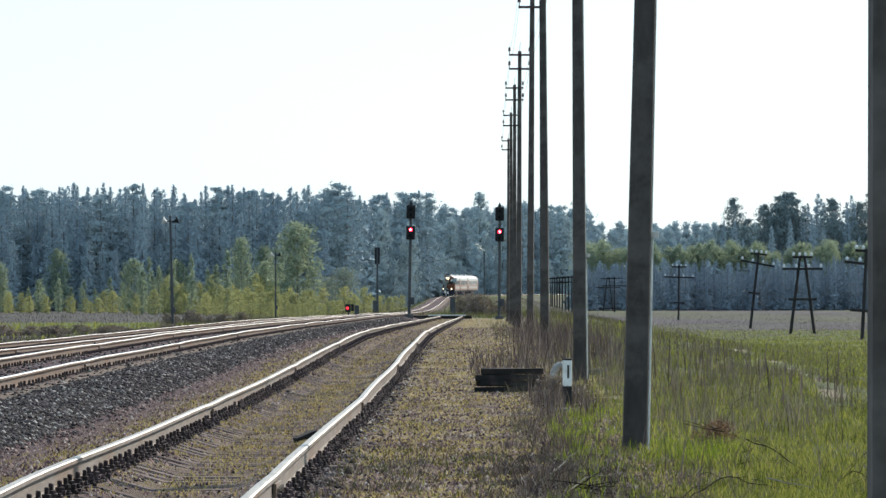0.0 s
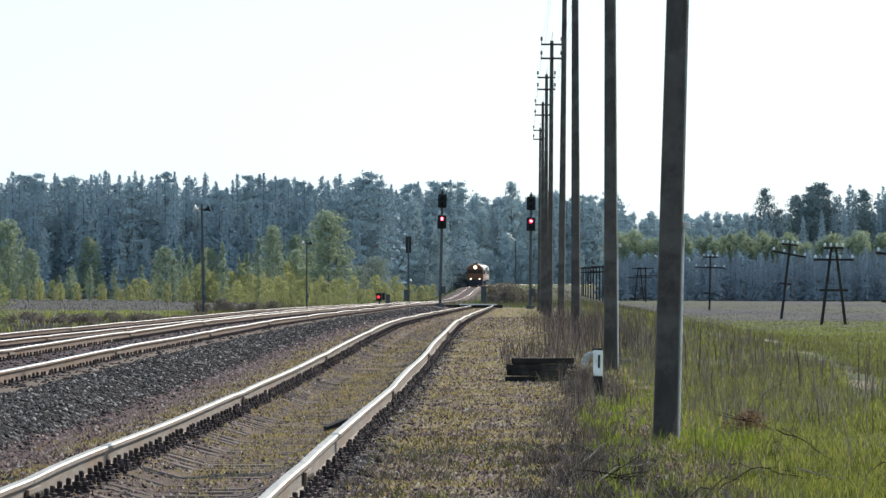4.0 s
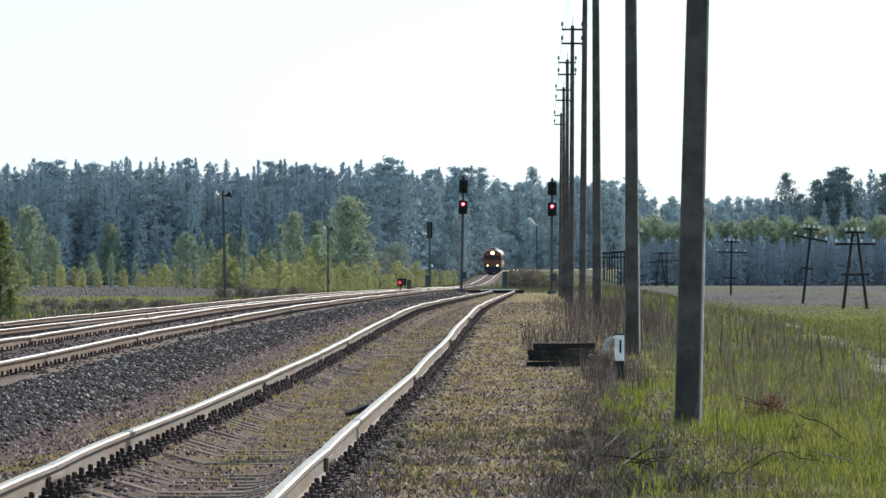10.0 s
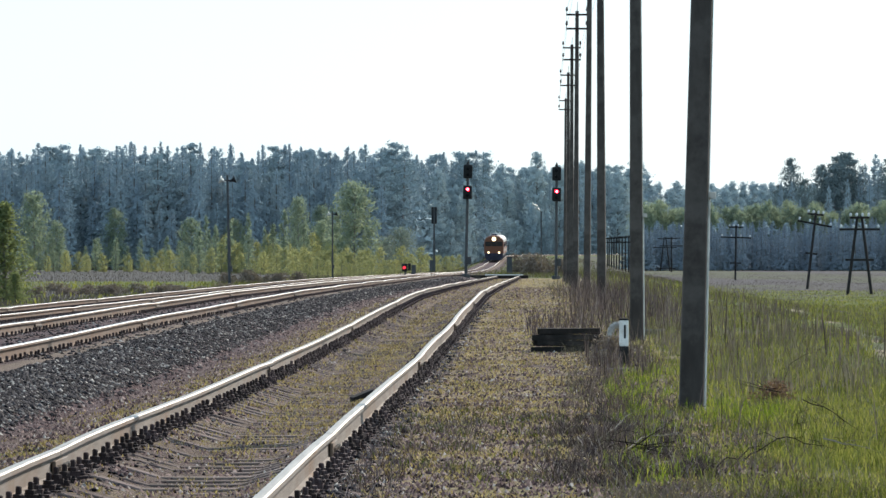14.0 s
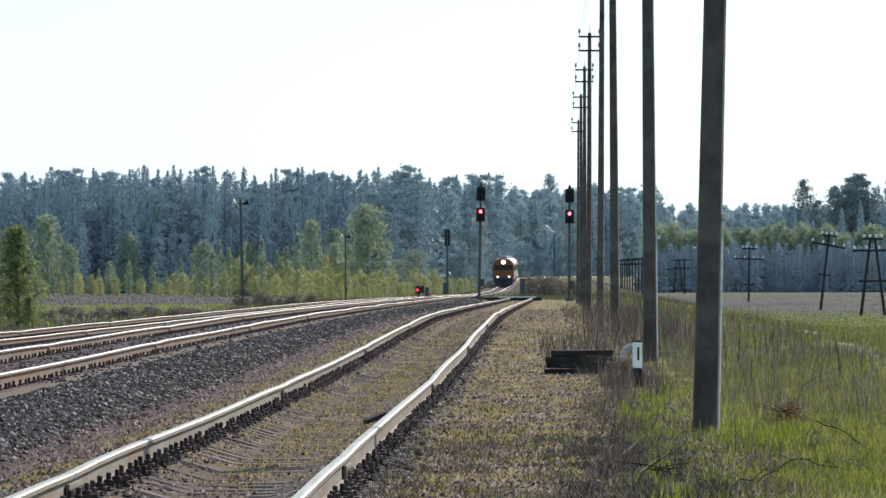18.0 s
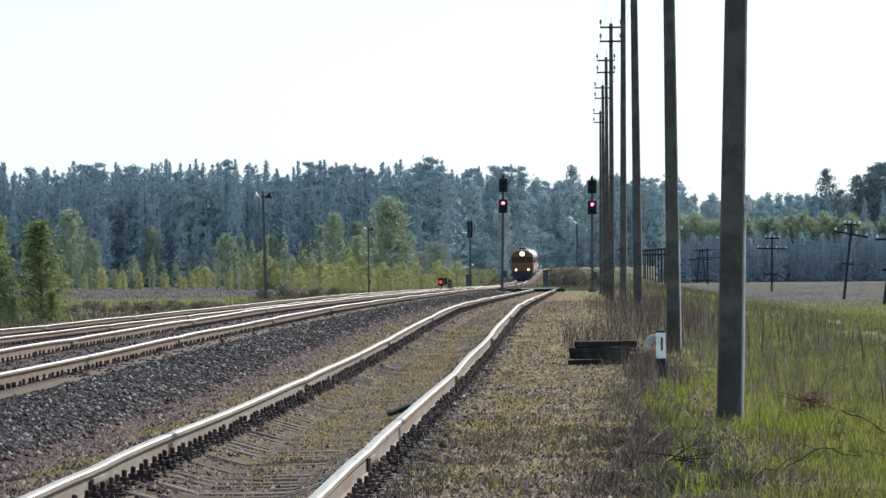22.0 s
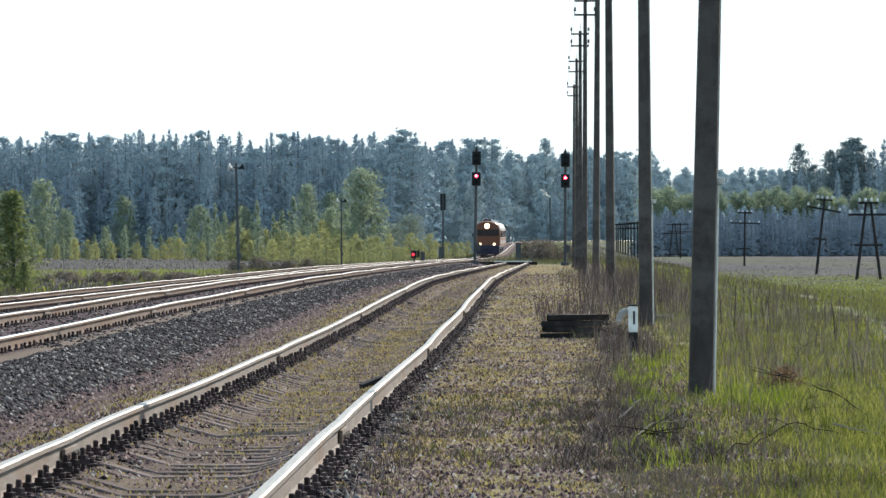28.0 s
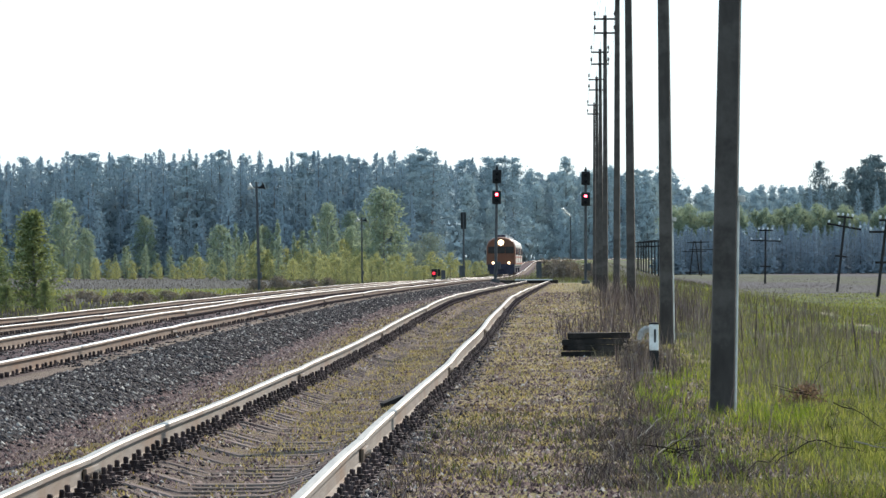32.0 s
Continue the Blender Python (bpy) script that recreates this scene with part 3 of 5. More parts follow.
    col = mixed(nt, col, ramp(nt, texture(nt, 30), [(0.3, (0.7, 0.7, 0.7)), (0.7, (1.2, 1.2, 1.2))]), 1.0, "MULTIPLY")
    nt.links.new(col, b.inputs["Base Color"])
    b.inputs["Roughness"].default_value, b.inputs["Specular IOR Level"].default_value = 0.85, 0.15
    return m


BALLAST = ballast_material()
stones("ballast_shoulder", 84000, -5.72, -4.45, 34, 330, 0.013, 0.037, 5, "dark crushed stone on the slope of the main line")
stones("ballast_bed", 9000, -10.5, -5.6, 60, 260, 0.02, 0.04, 6, "grey stone between the main line and the loop")
stones("rail_side_stones", 8000, -1.42, -1.12, 25, 120, 0.012, 0.042, 8, "dark loose stones against the siding's rail")
stones("rail_foot_stones", 1100, -2.88, -2.62, 25, 120, 0.008, 0.026, 9, "loose stones between the siding's fastenings")
pebbles("gravel", 110000, -4.5, 1.6, 23, 190, 0.006, 0.022, 7, "fine brown and grey gravel around the siding")


# ---- grass, weeds and stalks ----
def blades(name, material, u, y, h, w, seed, label, category, lean=0.35, lift=-0.01):
    """Blades of grass: each bends over in two pieces."""
    r = np.random.RandomState(seed)
    n = len(u)
    a, b = r.uniform(0, 6.283, n), r.uniform(0, 6.283, n)
    base = np.stack([u + line_x(y), y, ground_z(u, y) + lift], 1)
    side = np.stack([np.cos(a), np.sin(a), np.zeros(n)], 1) * (w / 2)[:, None]
    out = np.stack([np.cos(b), np.sin(b), np.zeros(n)], 1) * (h * lean * r.uniform(0.2, 1.2, n))[:, None]
    up = np.stack([np.zeros(n), np.zeros(n), h], 1)
    v = np.stack([base - side, base + side, base + side * 0.8 + out * 0.35 + up * 0.6, base - side * 0.8 + out * 0.35 + up * 0.6, base + out + up], 1)
    tr = np.array([(0, 1, 2), (0, 2, 3), (3, 2, 4)])
    tris = (tr[None] + (np.arange(n) * 5)[:, None, None]).reshape(-1, 3)
    return tagged(new(name, tri_mesh(name, v.reshape(-1, 3), tris, material)), label, category, kind="stuff")


def scatter(n, u0, u1, y0, y1, power, seed):
    """Places that thin out with distance. u0 and u1 may widen with y."""
    r = np.random.RandomState(seed)
    t = r.rand(n)
    y = (y0 ** (1 - power) + t * (y1 ** (1 - power) - y0 ** (1 - power))) ** (1 / (1 - power))
    lo, hi = u0(y), u1(y)
    return lo + r.rand(n) * (hi - lo), y, r


RUST_LEAF = leafy("rust_brown_litter", [(0.0, (0.11, 0.06, 0.04)), (1.0, (0.24, 0.14, 0.085))], 0.2)


def build_grass():
    u, y, r = scatter(270000, lambda y: 0.5 + 0 * y, lambda y: 2.2 + 0.092 * y, 24, 430, 1.7, 21)
    edge = 1.5 + 0.45 * waves(u, y, 5, 11) + 0.006 * y
    keep = r.rand(len(u)) < step(edge - 0.7, edge + 0.5, u) * (0.45 + 0.55 * step(-0.6, 0.5, waves(u, y, 3.0, 22)))
    keep &= (np.abs(u - path_u(y)) > 0.2) | (y < 65) | (y > 230)
    u, y = u[keep], y[keep]
    h = r.uniform(0.03, 0.10, len(u)) * (1 + 0.35 * waves(u, y, 2.5, 23)) * (1 + y / 400)
    blades("meadow_grass", GRASS, u, y, np.clip(h, 0.02, 0.3), 0.004 + 0.00009 * y, 24, "bright green spring grass in the meadow beside the poles", "grass", lean=0.6)
    u, y, r = scatter(60000, lambda y: 0.5 + 0 * y, lambda y: 2.2 + 0.092 * y, 24, 260, 1.75, 52)
    keep = r.rand(len(u)) < step(0.8, 1.8, u) * step(0.1, 0.9, waves(u, y * 0.5, 2.0, 53))
    u, y = u[keep], y[keep]
    blades("rough_grass", DULL_GRASS, u, y, r.uniform(0.04, 0.16, len(u)) * (1 + y / 400), 0.004 + 0.00008 * y, 54, "darker rough grass in patches of the meadow", "grass", lean=0.6)
    u, y, r = scatter(60000, lambda y: 0.3 + 0 * y, lambda y: 2.2 + 0.092 * y, 24, 260, 1.6, 55)
    keep = r.rand(len(u)) < 0.25 + 0.75 * step(-0.2, 0.7, waves(u, y * 0.5, 3.0, 56))
    u, y = u[keep], y[keep]
    blades("dry_blades", STRAW, u, y, r.uniform(0.04, 0.13, len(u)) * (1 + step(50, 80, y)), 0.004 + 0.00006 * y, 57, "last year's dry blades among the grass", "grass", lean=0.9)
    # twigs and litter on the ground in the shade of the poles
    u, y, r = scatter(20000, lambda y: -1.2 + 0 * y, lambda y: 2.0 + 0 * y, 25, 66, 1.7, 58)
    keep = r.rand(len(u)) < step(-0.3, 0.6, waves(u, y * 0.5, 2.2, 59)) * np.maximum(step(0.0, 0.9, u) * step(2.1, 1.5, u), 0.45)
    u, y = u[keep], y[keep]
    blades("twig_litter", STALK, u, y, r.uniform(0.03, 0.13, len(u)), 0.006 + 0 * y, 60, "dead twigs and litter on the ground by the poles", "litter", lean=2.2)
    u, y, r = scatter(420, lambda y: 0.6 + 0 * y, lambda y: 1.35 + 0 * y, 55, 69, 1.2, 61)
    blades("post_weeds", STALK, u, y, r.uniform(0.1, 0.42, len(u)), 0.008 + 0 * y, 62, "dead weeds standing round the marker post", "weeds", lean=0.3)
    u, y, r = scatter(330, lambda y: -0.2 + 0 * y, lambda y: 1.0 + 0 * y, 77, 95, 1.2, 63)
    blades("tall_stems", STALK, u, y, r.uniform(0.12, 0.42, len(u)), 0.014 + 0 * y, 64, "dead branching stems beside the siding", "weeds", lean=0.45)
    # taller tufts round the pole bases and in the strip between the poles and the siding
    u, y, r = scatter(15000, lambda y: -0.1 + 0 * y, lambda y: 2.8 + 0 * y, 26, 95, 1.5, 25)
    keep = r.rand(len(u)) < step(0.1, 0.9, waves(u, y, 2.4, 26)) * step(0.4, 1.9, u)
    u, y = u[keep], y[keep]
    blades("tall_tufts", GRASS, u, y, r.uniform(0.05, 0.16, len(u)), 0.005 + 0.00008 * y, 27, "taller green tufts in the strip beside the poles", "grass")
    # low yellow weeds on the siding
    u, y, r = scatter(200000, lambda y: -3.9 + 0 * y, lambda y: 1.7 + 0 * y, 24, 330, 1.8, 28)
    keep = r.rand(len(u)) < 0.04 + 0.96 * step(-0.05, 0.6, waves(u, y * 0.35, 1.7, 29) + 0.7 * waves(u, y, 0.6, 30)) * np.where(np.abs(u - U1) < 0.95, 0.35 + 0.9 * step(36, 52, y), 1.0)
    keep &= (np.abs(np.abs(u - U1) - GAUGE / 2 - 0.04) > 0.1) & (r.rand(len(u)) > 0.6 * step(80, 170, y))
    u, y = u[keep], y[keep]
    blades("low_weeds", WEED, u, y, r.uniform(0.006, 0.034, len(u)) * (1 + y / 160), 0.011 + 0.00007 * y, 31, "low yellow moss and weeds over the siding", "weeds", lean=0.8)
    u, y, r = scatter(9000, lambda y: -1.0 + 0 * y, lambda y: 1.5 + 0 * y, 24, 120, 1.6, 32)
    keep = r.rand(len(u)) < 0.6 * step(0.2, 1.0, waves(u, y * 0.4, 1.3, 33))
    u, y = u[keep], y[keep]
    blades("green_weeds", GRASS, u, y, r.uniform(0.02, 0.08, len(u)), 0.005 + 0.00008 * y, 34, "green weeds on the gravel beside the siding", "weeds", lean=0.7)
    # clumps of yellow sprouts between the rails and along the verges
    us, ys = [], []
    r = np.random.RandomState(191)
    for i in range(330):
        cy = 36 * (1 / (1 - 0.68 * r.rand()))
        cu = U1 + r.normal(0.05, 0.32) if i % 3 else r.choice([-3.7, -0.6]) + r.normal(0, 0.3)
        k = int(r.randint(20, 80) * min(1.0, max(0.25, (cy - 34) / 14)))
        us.append(np.clip(cu + r.normal(0, 0.10, k), -4.2, 0.9))
        ys.append(cy + r.normal(0, 0.02 * cy, k))
    u, y = np.concatenate(us), np.concatenate(ys)
    keep = np.abs(np.abs(u - U1) - GAUGE / 2 - 0.04) > 0.13
    u, y = u[keep], y[keep]
    blades("yellow_sprouts", WEED, u, y, r.uniform(0.012, 0.05, len(u)), 0.007 + 0.00008 * y, 192, "clumps of yellow sprouts between the rails and beside them", "weeds", lean=0.8)
    # dark weeds and moss, also painting the pole's shadow; a rust-brown patch of fallen leaves
    u, y, r = scatter(11000, lambda y: -1.15 + 0 * y, lambda y: 1.0 + 0 * y, 31.0, 45.5, 1.2, 71)
    keep = r.rand(len(u)) < step(0.0, 0.8, waves(u, y * 0.5, 1.1, 72) + 0.45 * step(36, 38, y) - 0.1)
    u, y = u[keep], y[keep]
    half = r.rand(len(u)) < 0.36
    blades("dark_weeds", DULL_GRASS, u[half], y[half], r.uniform(0.02, 0.09, half.sum()), 0.009 + 0 * y[half], 73, "dark green weeds on the gravel that also stand for a pole's shadow", "weeds", lean=0.8)
    blades("dark_stems", STALK, u[~half], y[~half], r.uniform(0.02, 0.10, (~half).sum()), 0.007 + 0 * y[~half], 74, "dead dark stems on the gravel that also stand for a pole's shadow", "weeds", lean=1.0)
    u, y, r = scatter(380, lambda y: -1.2 + 0 * y, lambda y: -0.85 + 0 * y, 30, 36, 1.2, 75)
    blades("rail_weeds", STALK, u, y, r.uniform(0.03, 0.12, len(u)), 0.007 + 0 * y, 76, "dark weeds growing against the siding's rail", "weeds", lean=0.5)
    u, y, r = scatter(500, lambda y: -0.85 + 0 * y, lambda y: -0.25 + 0 * y, 44.5, 48.5, 1.2, 77)
    blades("fallen_leaves", RUST_LEAF, u, y, r.uniform(0.01, 0.03, len(u)), 0.02 + 0 * y, 78, "rust-brown patch of fallen leaves", "leaves", lean=1.5)
    # yellow and orange moss between the siding and the pile
    u, y, r = scatter(34000, lambda y: -1.0 + 0 * y, lambda y: 0.95 + 0 * y, 43, 130, 1.5, 91)
    keep = r.rand(len(u)) < step(-0.35, 0.55, waves(u, y * 0.25, 1.2, 92))
    u, y = u[keep], y[keep]
    rust = r.rand(len(u)) < 0.3 * step(0.0, 0.5, waves(u, y * 0.25, 1.5, 94))
    blades("moss_patches", WEED, u[~rust], y[~rust], r.uniform(0.006, 0.030, (~rust).sum()), 0.020 + 0 * y[~rust], 93, "yellow moss and sprouts in patches beside the siding", "weeds", lean=1.3)
    blades("rusty_moss", RUST_LEAF, u[rust], y[rust], r.uniform(0.006, 0.025, rust.sum()), 0.020 + 0 * y[rust], 95, "rust-brown moss in patches beside the siding", "weeds", lean=0.9)
    # lush tufts round the foot of the nearest poles
    us, ys = [], []
    r = np.random.RandomState(81)
    for i in range(130):
        cy = r.uniform(31, 60)
        cu = 0.93 + 0.016 * (cy - 45) + r.normal(0, 0.16) if i % 3 else 1.75 + r.normal(0, 0.2)
        k = r.randint(14, 42)
        us.append(cu + r.normal(0, 0.055, k))
        ys.append((cy if i % 3 else r.uniform(41, 47)) + r.normal(0, 0.16, k))
    u, y = np.concatenate(us), np.concatenate(ys)
    blades("green_tufts", FRESH, u, y, r.uniform(0.03, 0.15, len(u)), 0.007 + 0 * y, 82, "lush bright green tufts at the foot of the poles", "grass", lean=0.4)
    # columns of violet-brown dead stems and of fresh green in the strip between the siding and the poles
    us, ys = [], []
    r = np.random.RandomState(181)
    for i in range(46):
        cy = r.uniform(32.5, 58)
        cu = 0.52 + 0.011 * (cy - 36) + r.normal(0, 0.20)
        k = r.randint(16, 44)
        us.append(cu + r.normal(0, 0.05, k))
        ys.append(cy + r.normal(0, 0.25, k))
    u, y = np.concatenate(us), np.concatenate(ys)
    blades("violet_stems", STALK, u, y, r.uniform(0.04, 0.20, len(u)), 0.006 + 0 * y, 182, "dead violet-brown stems in clumps between siding and poles", "weeds", lean=0.55)
    # dark stems and litter at the meadow's near edge
    u, y, r = scatter(9000, lambda y: 1.2 + 0 * y, lambda y: 3.4 + 0 * y, 28.5, 32.0, 1.2, 183)
    keep = y + 0.5 * waves(u, y, 1.2, 188) < 31.5
    u, y = u[keep], y[keep]
    blades("soil_litter", DARK_LITTER, u, y, r.uniform(0.015, 0.07, len(u)), 0.009 + 0 * y, 184, "dead stems and litter in a dark patch at the meadow's near edge", "litter", lean=1.4)
    # litter before the poles, its dark colour holding shade as well
    u, y, r = scatter(26000, lambda y: -0.1 + 0 * y, lambda y: 1.25 + 0 * y, 30.5, 42.5, 1.3, 185)
    keep = r.rand(len(u)) < step(0.0, 0.35, u) * step(1.25, 1.0, u) * step(-0.35, 0.4, waves(u * 2.2, y * 0.5, 1.3, 186))
    u, y = u[keep], y[keep]
    blades("rotten_litter", DARK_LITTER, u, y, r.uniform(0.02, 0.11, len(u)), 0.008 + 0 * y, 187, "dark stems and litter in the strip before the poles, darkened for shade too", "litter", lean=0.9)
    # single dark stems of last year in the meadow
    u, y, r = scatter(90, lambda y: 2.4 + 0 * y, lambda y: 5.6 + 0 * y, 62, 112, 1.2, 83)
    blades("dark_dead_stems", STALK, u, y, r.uniform(0.3, 0.72, len(u)), 0.020 + 0 * y, 84, "single dark dead stems standing in the meadow", "weeds", lean=0.1)
    u, y, r = scatter(6500, lambda y: 1.7 + 0 * y, lambda y: 2.6 + 0.024 * y, 48, 125, 1.3, 85)
    keep = r.rand(len(u)) < step(-0.2, 0.6, waves(u, y * 0.3, 1.6, 86))
    u, y = u[keep], y[keep]
    blades("grey_stalks", GREY_STALK, u, y, r.uniform(0.12, 0.40, len(u)), 0.008 + 0 * y, 87, "grey dead stalks in clumps of the meadow", "weeds", lean=0.35)
    # dead stalks along the poles
    u, y, r = scatter(9500, lambda y: 0.5 + 0.004 * y, lambda y: 3.4 + 0.02 * y, 30, 210, 1.2, 35)
    keep = r.rand(len(u)) < 0.02 + 0.85 * step(0.0, 0.7, waves(u, y * 0.5, 3, 36)) * step(52, 85, y)
    u, y = u[keep], y[keep]
    blades("dead_stalks", STALK, u, y, r.uniform(0.15, 0.6, len(u)), 0.005 + 0.00005 * y, 37, "dead brown weed stalks standing along the poles", "weeds", lean=0.45)
    u, y, r = scatter(3000, lambda y: 0.2 + 0 * y, lambda y: 2.6 + 0 * y, 84, 140, 1.2, 38)
    keep = r.rand(len(u)) < step(0.2, 1.3, u) * (0.2 + 0.8 * step(-0.3, 0.5, waves(u, y, 3, 47)))
    u, y = u[keep], y[keep]
    blades("thicket", STALK, u, y, r.uniform(0.35, 0.95, len(u)), 0.009 + 0 * y, 39, "brown thicket of dead weeds beside the poles", "weeds", lean=0.4)
    # rough grass beside the main line beyond the crossing
    u, y, r = scatter(26000, lambda y: -26 + 0 * y, lambda y: 12 + 0 * y, 372, 960, 1.6, 48)
    keep = np.abs(u - U2) > 1.9 + 0.3 * waves(u, y, 12, 49)
    u, y = u[keep], y[keep]
    half = r.rand(len(u)) < 0.5
    blades("lineside_grass", DULL_GRASS, u[half], y[half], r.uniform(0.12, 0.4, half.sum()), 0.03 + 0 * y[half], 50, "rough green grass beside the main line", "grass")
    blades("lineside_straw", STRAW, u[~half], y[~half], r.uniform(0.15, 0.5, (~half).sum()), 0.03 + 0 * y[~half], 51, "dry grass beside the main line", "grass")
    # dry grass of the far meadow and of the marsh
    u, y, r = scatter(36000, lambda y: 3 + 0 * y, lambda y: 4 + 0.10 * y, 330, 900, 1.5, 40)
    blades("dry_meadow_grass", REED, u, y, r.uniform(0.03, 0.10, len(u)), 0.015 + 0.00006 * y, 41, "dry grey-brown grass of the far meadow", "grass")
    u, y, r = scatter(30000, lambda y: -16.5 - 0.085 * y, lambda y: centre_u(3, y) - 3.0, 120, 800, 1.4, 42)
    keep = (y > 440) | (y < 325)
    u, y = u[keep], y[keep]
    blades("marsh_grass", REED, u, y, r.uniform(0.08, 0.28, len(u)), 0.015 + 0.00006 * y, 43, "dry reeds and grass of the marsh", "grass")
    u, y, r = scatter(16000, lambda y: -16.5 - 0.085 * y, lambda y: centre_u(3, y) - 3.0, 110, 440, 1.2, 44)
    keep = (y > 310) | (waves(u, y, 25, 45) > 0.4)
    u, y = u[keep], y[keep]
    blades("marsh_green", GRASS, u, y, r.uniform(0.1, 0.3, len(u)), 0.03 + 0.0001 * y, 46, "green grass in the wet part of the marsh", "grass")


build_grass()


# ---- line of concrete poles ----
def concrete_pole(u, y, height, lean, width, arms):
    """A tapered concrete pole, with cross-arms and insulators at its top."""
    x, y, z = spot(u, y)
    p = thing("utility_pole", pose(x, y, z - 0.4, 0, lean, -4), "tall grey tapered concrete utility pole standing in grass" if arms == 0 else
              "tall grey concrete utility pole with two cross-arms and insulators", "utility pole", "poles along the siding")
    bm = bmesh.new()
    w0, w1 = width / 2, width * 0.62 / 2
    rings = []
    for zz, w in ((0.0, w0), (height * 0.5, (w0 + w1) / 2), (height + 0.4, w1)):
        c, f = 0.10, 0.90              # the face towards the siding is narrower than the back
        pts = [(-f + c, -1), (f - c, -1), (f, -1 + c), (1, 1 - c), (1 - c, 1), (-1 + c, 1), (-1, 1 - c), (-f, -1 + c)]
        rings.append([bm.verts.new((px * w, py * w, zz)) for px, py in pts])
    for a, b in zip(rings, rings[1:]):
        for i in range(8):
            bm.faces.new((a[i], a[(i + 1) % 8], b[(i + 1) % 8], b[i]))
    bm.faces.new(rings[-1])
    part("shaft", bm, CONCRETE, p)
    if arms:
        top = height + 0.4
        for h in (top - 0.14, top - 0.64):
            arm = part("cross_arm", box(bmesh.new(), -0.38, 0.38, -0.16, -0.10, h - 0.035, h + 0.035, 0.008), IRON, p)
            for s in (-0.36, 0.36):
                part("insulator", lathe(bmesh.new(), [(0.012, 0.0), (0.012, 0.10), (0.045, 0.11), (0.05, 0.15), (0.03, 0.17), (0.045, 0.20), (0.02, 0.25)], 8, Matrix.Translation((s, -0.13, h + 0.03))), IRON, arm)
        part("lightning_rod", rod(bmesh.new(), (0.0, 0, top - 0.1), (0.02, 0, top + 0.32), 0.012, 0.008, 6), IRON, p)
    else:
        # a bare earthing conductor runs down the side away from the siding
        def side(zz):
            return (w0 + (w1 - w0) * zz / (height + 0.4)) * 0.95 + 0.004
        part("earth_strip", rod(bmesh.new(), (side(0.3), 0, 0.3), (side(2.3), 0, 2.3), 0.017, 0.017, 8), PALE_METAL, p, "pale bare earthing strip")
        part("earth_wire", rod(bmesh.new(), (side(2.3), 0, 2.3), (side(height), 0, height), 0.006, 0.006, 6), PALE_METAL, p)
        part("bracket", box(bmesh.new(), width * 0.43, width * 0.43 + 0.07, -0.03, 0.03, 1.9 + 0.4, 1.96 + 0.4, 0.005), PALE_METAL, p)
    return p


POLES = [  # u, y, lean to the right in degrees, width at the foot
    (1.42, 17.0, 0.0, 0.26), (1.345, 45.0, 1.45, 0.235), (1.51, 78.0, -0.25, 0.225), (1.39, 112.0, -0.25, 0.215), (1.35, 143.0, 0.5, 0.21),
    (1.31, 181.0, 0.3, 0.21), (1.37, 213.0, 0.1, 0.21), (1.42, 245.0, 0.0, 0.21), (1.45, 285.0, 0.3, 0.19),
]
for _i, (_u, _y, _l, _w) in enumerate(POLES):
    _top = float(np.interp(_y, [0, 143, 181, 213, 245, 285], [10.2, 10.05, 10.02, 10.16, 10.16, 10.16]))
    concrete_pole(_u, _y, _top - spot(_u, _y)[2], _l, _w, 1 if _y > 100 else 0)


# ---- colour-light signals ----
def signal(u, y, lean, top, red_low=True):
    """A mast with a ladderless pipe, two dark heads on backboards, and the lower one lit red."""
    x, y, z = spot(u, y)
    s = thing("railway_signal", pose(x, y, z - 0.1, 0, lean, 0), "tall grey signal mast with two black heads, the lower lit red", "railway signal", "red signals at the crossing")
    part("base", box(bmesh.new(), -0.28, 0.28, -0.28, 0.28, 0, 0.35, 0.03), MAST, s)
    part("mast", rod(bmesh.new(), (0, 0, 0.2), (0, 0, top - 0.1), 0.105, 0.085, 12), MAST, s)
    part("cap", lathe(bmesh.new(), [(0.09, top - 0.12), (0.11, top - 0.08), (0.05, top + 0.08), (0.03, top + 0.16)], 10), BLACK, s)
    for h, lit in ((top - 0.60, False), (top - 2.0, True)):
        head = part("signal_head", box(bmesh.new(), -0.30, 0.30, -0.20, 0.02, h - 0.46, h + 0.46, 0.05), BLACK, s)
        for k in (-1, 1):
            c = Matrix.Translation((0, -0.20, h + 0.2 * k)) @ pose(0, 0, 0, 90, 0, 0)
            part("hood", lathe(bmesh.new(), [(0.13, 0.0), (0.135, 0.22), (0.12, 0.22), (0.115, 0.01)], 14, c), BLACK, head)
            on = lit and k == 1
            part("lens", lathe(bmesh.new(), [(0.112, 0.02), (0.112, 0.04), (0.06, 0.07)], 14, c), RED_GLOW if on else GLASS_DARK, head, "lit red lens" if on else "")
            if on:
                part("lens_core", lathe(bmesh.new(), [(0.062, 0.06), (0.05, 0.08), (0.01, 0.09)], 12, c), PINK_GLOW, head)
        part("clamp", box(bmesh.new(), -0.13, 0.13, -0.05, 0.13, h - 0.05, h + 0.05, 0.01), MAST, s)
    part("relay_box", box(bmesh.new(), 0.08, 0.34, -0.14, 0.10, 1.0, 1.5, 0.02), MAST, s)


signal(-4.9, 340.0, 1.1, 7.82)
signal(1.15, 340.0, 0.4, 7.80)


def dark_signal(u, y):
    x, y, z = spot(u, y)
    s = thing("railway_signal", pose(x, y, z - 0.1), "dark signal seen from behind, with a grey cabinet at its foot", "railway signal")
    part("mast", rod(bmesh.new(), (0, 0, 0), (0, 0, 6.5), 0.11, 0.09, 10), MAST, s)
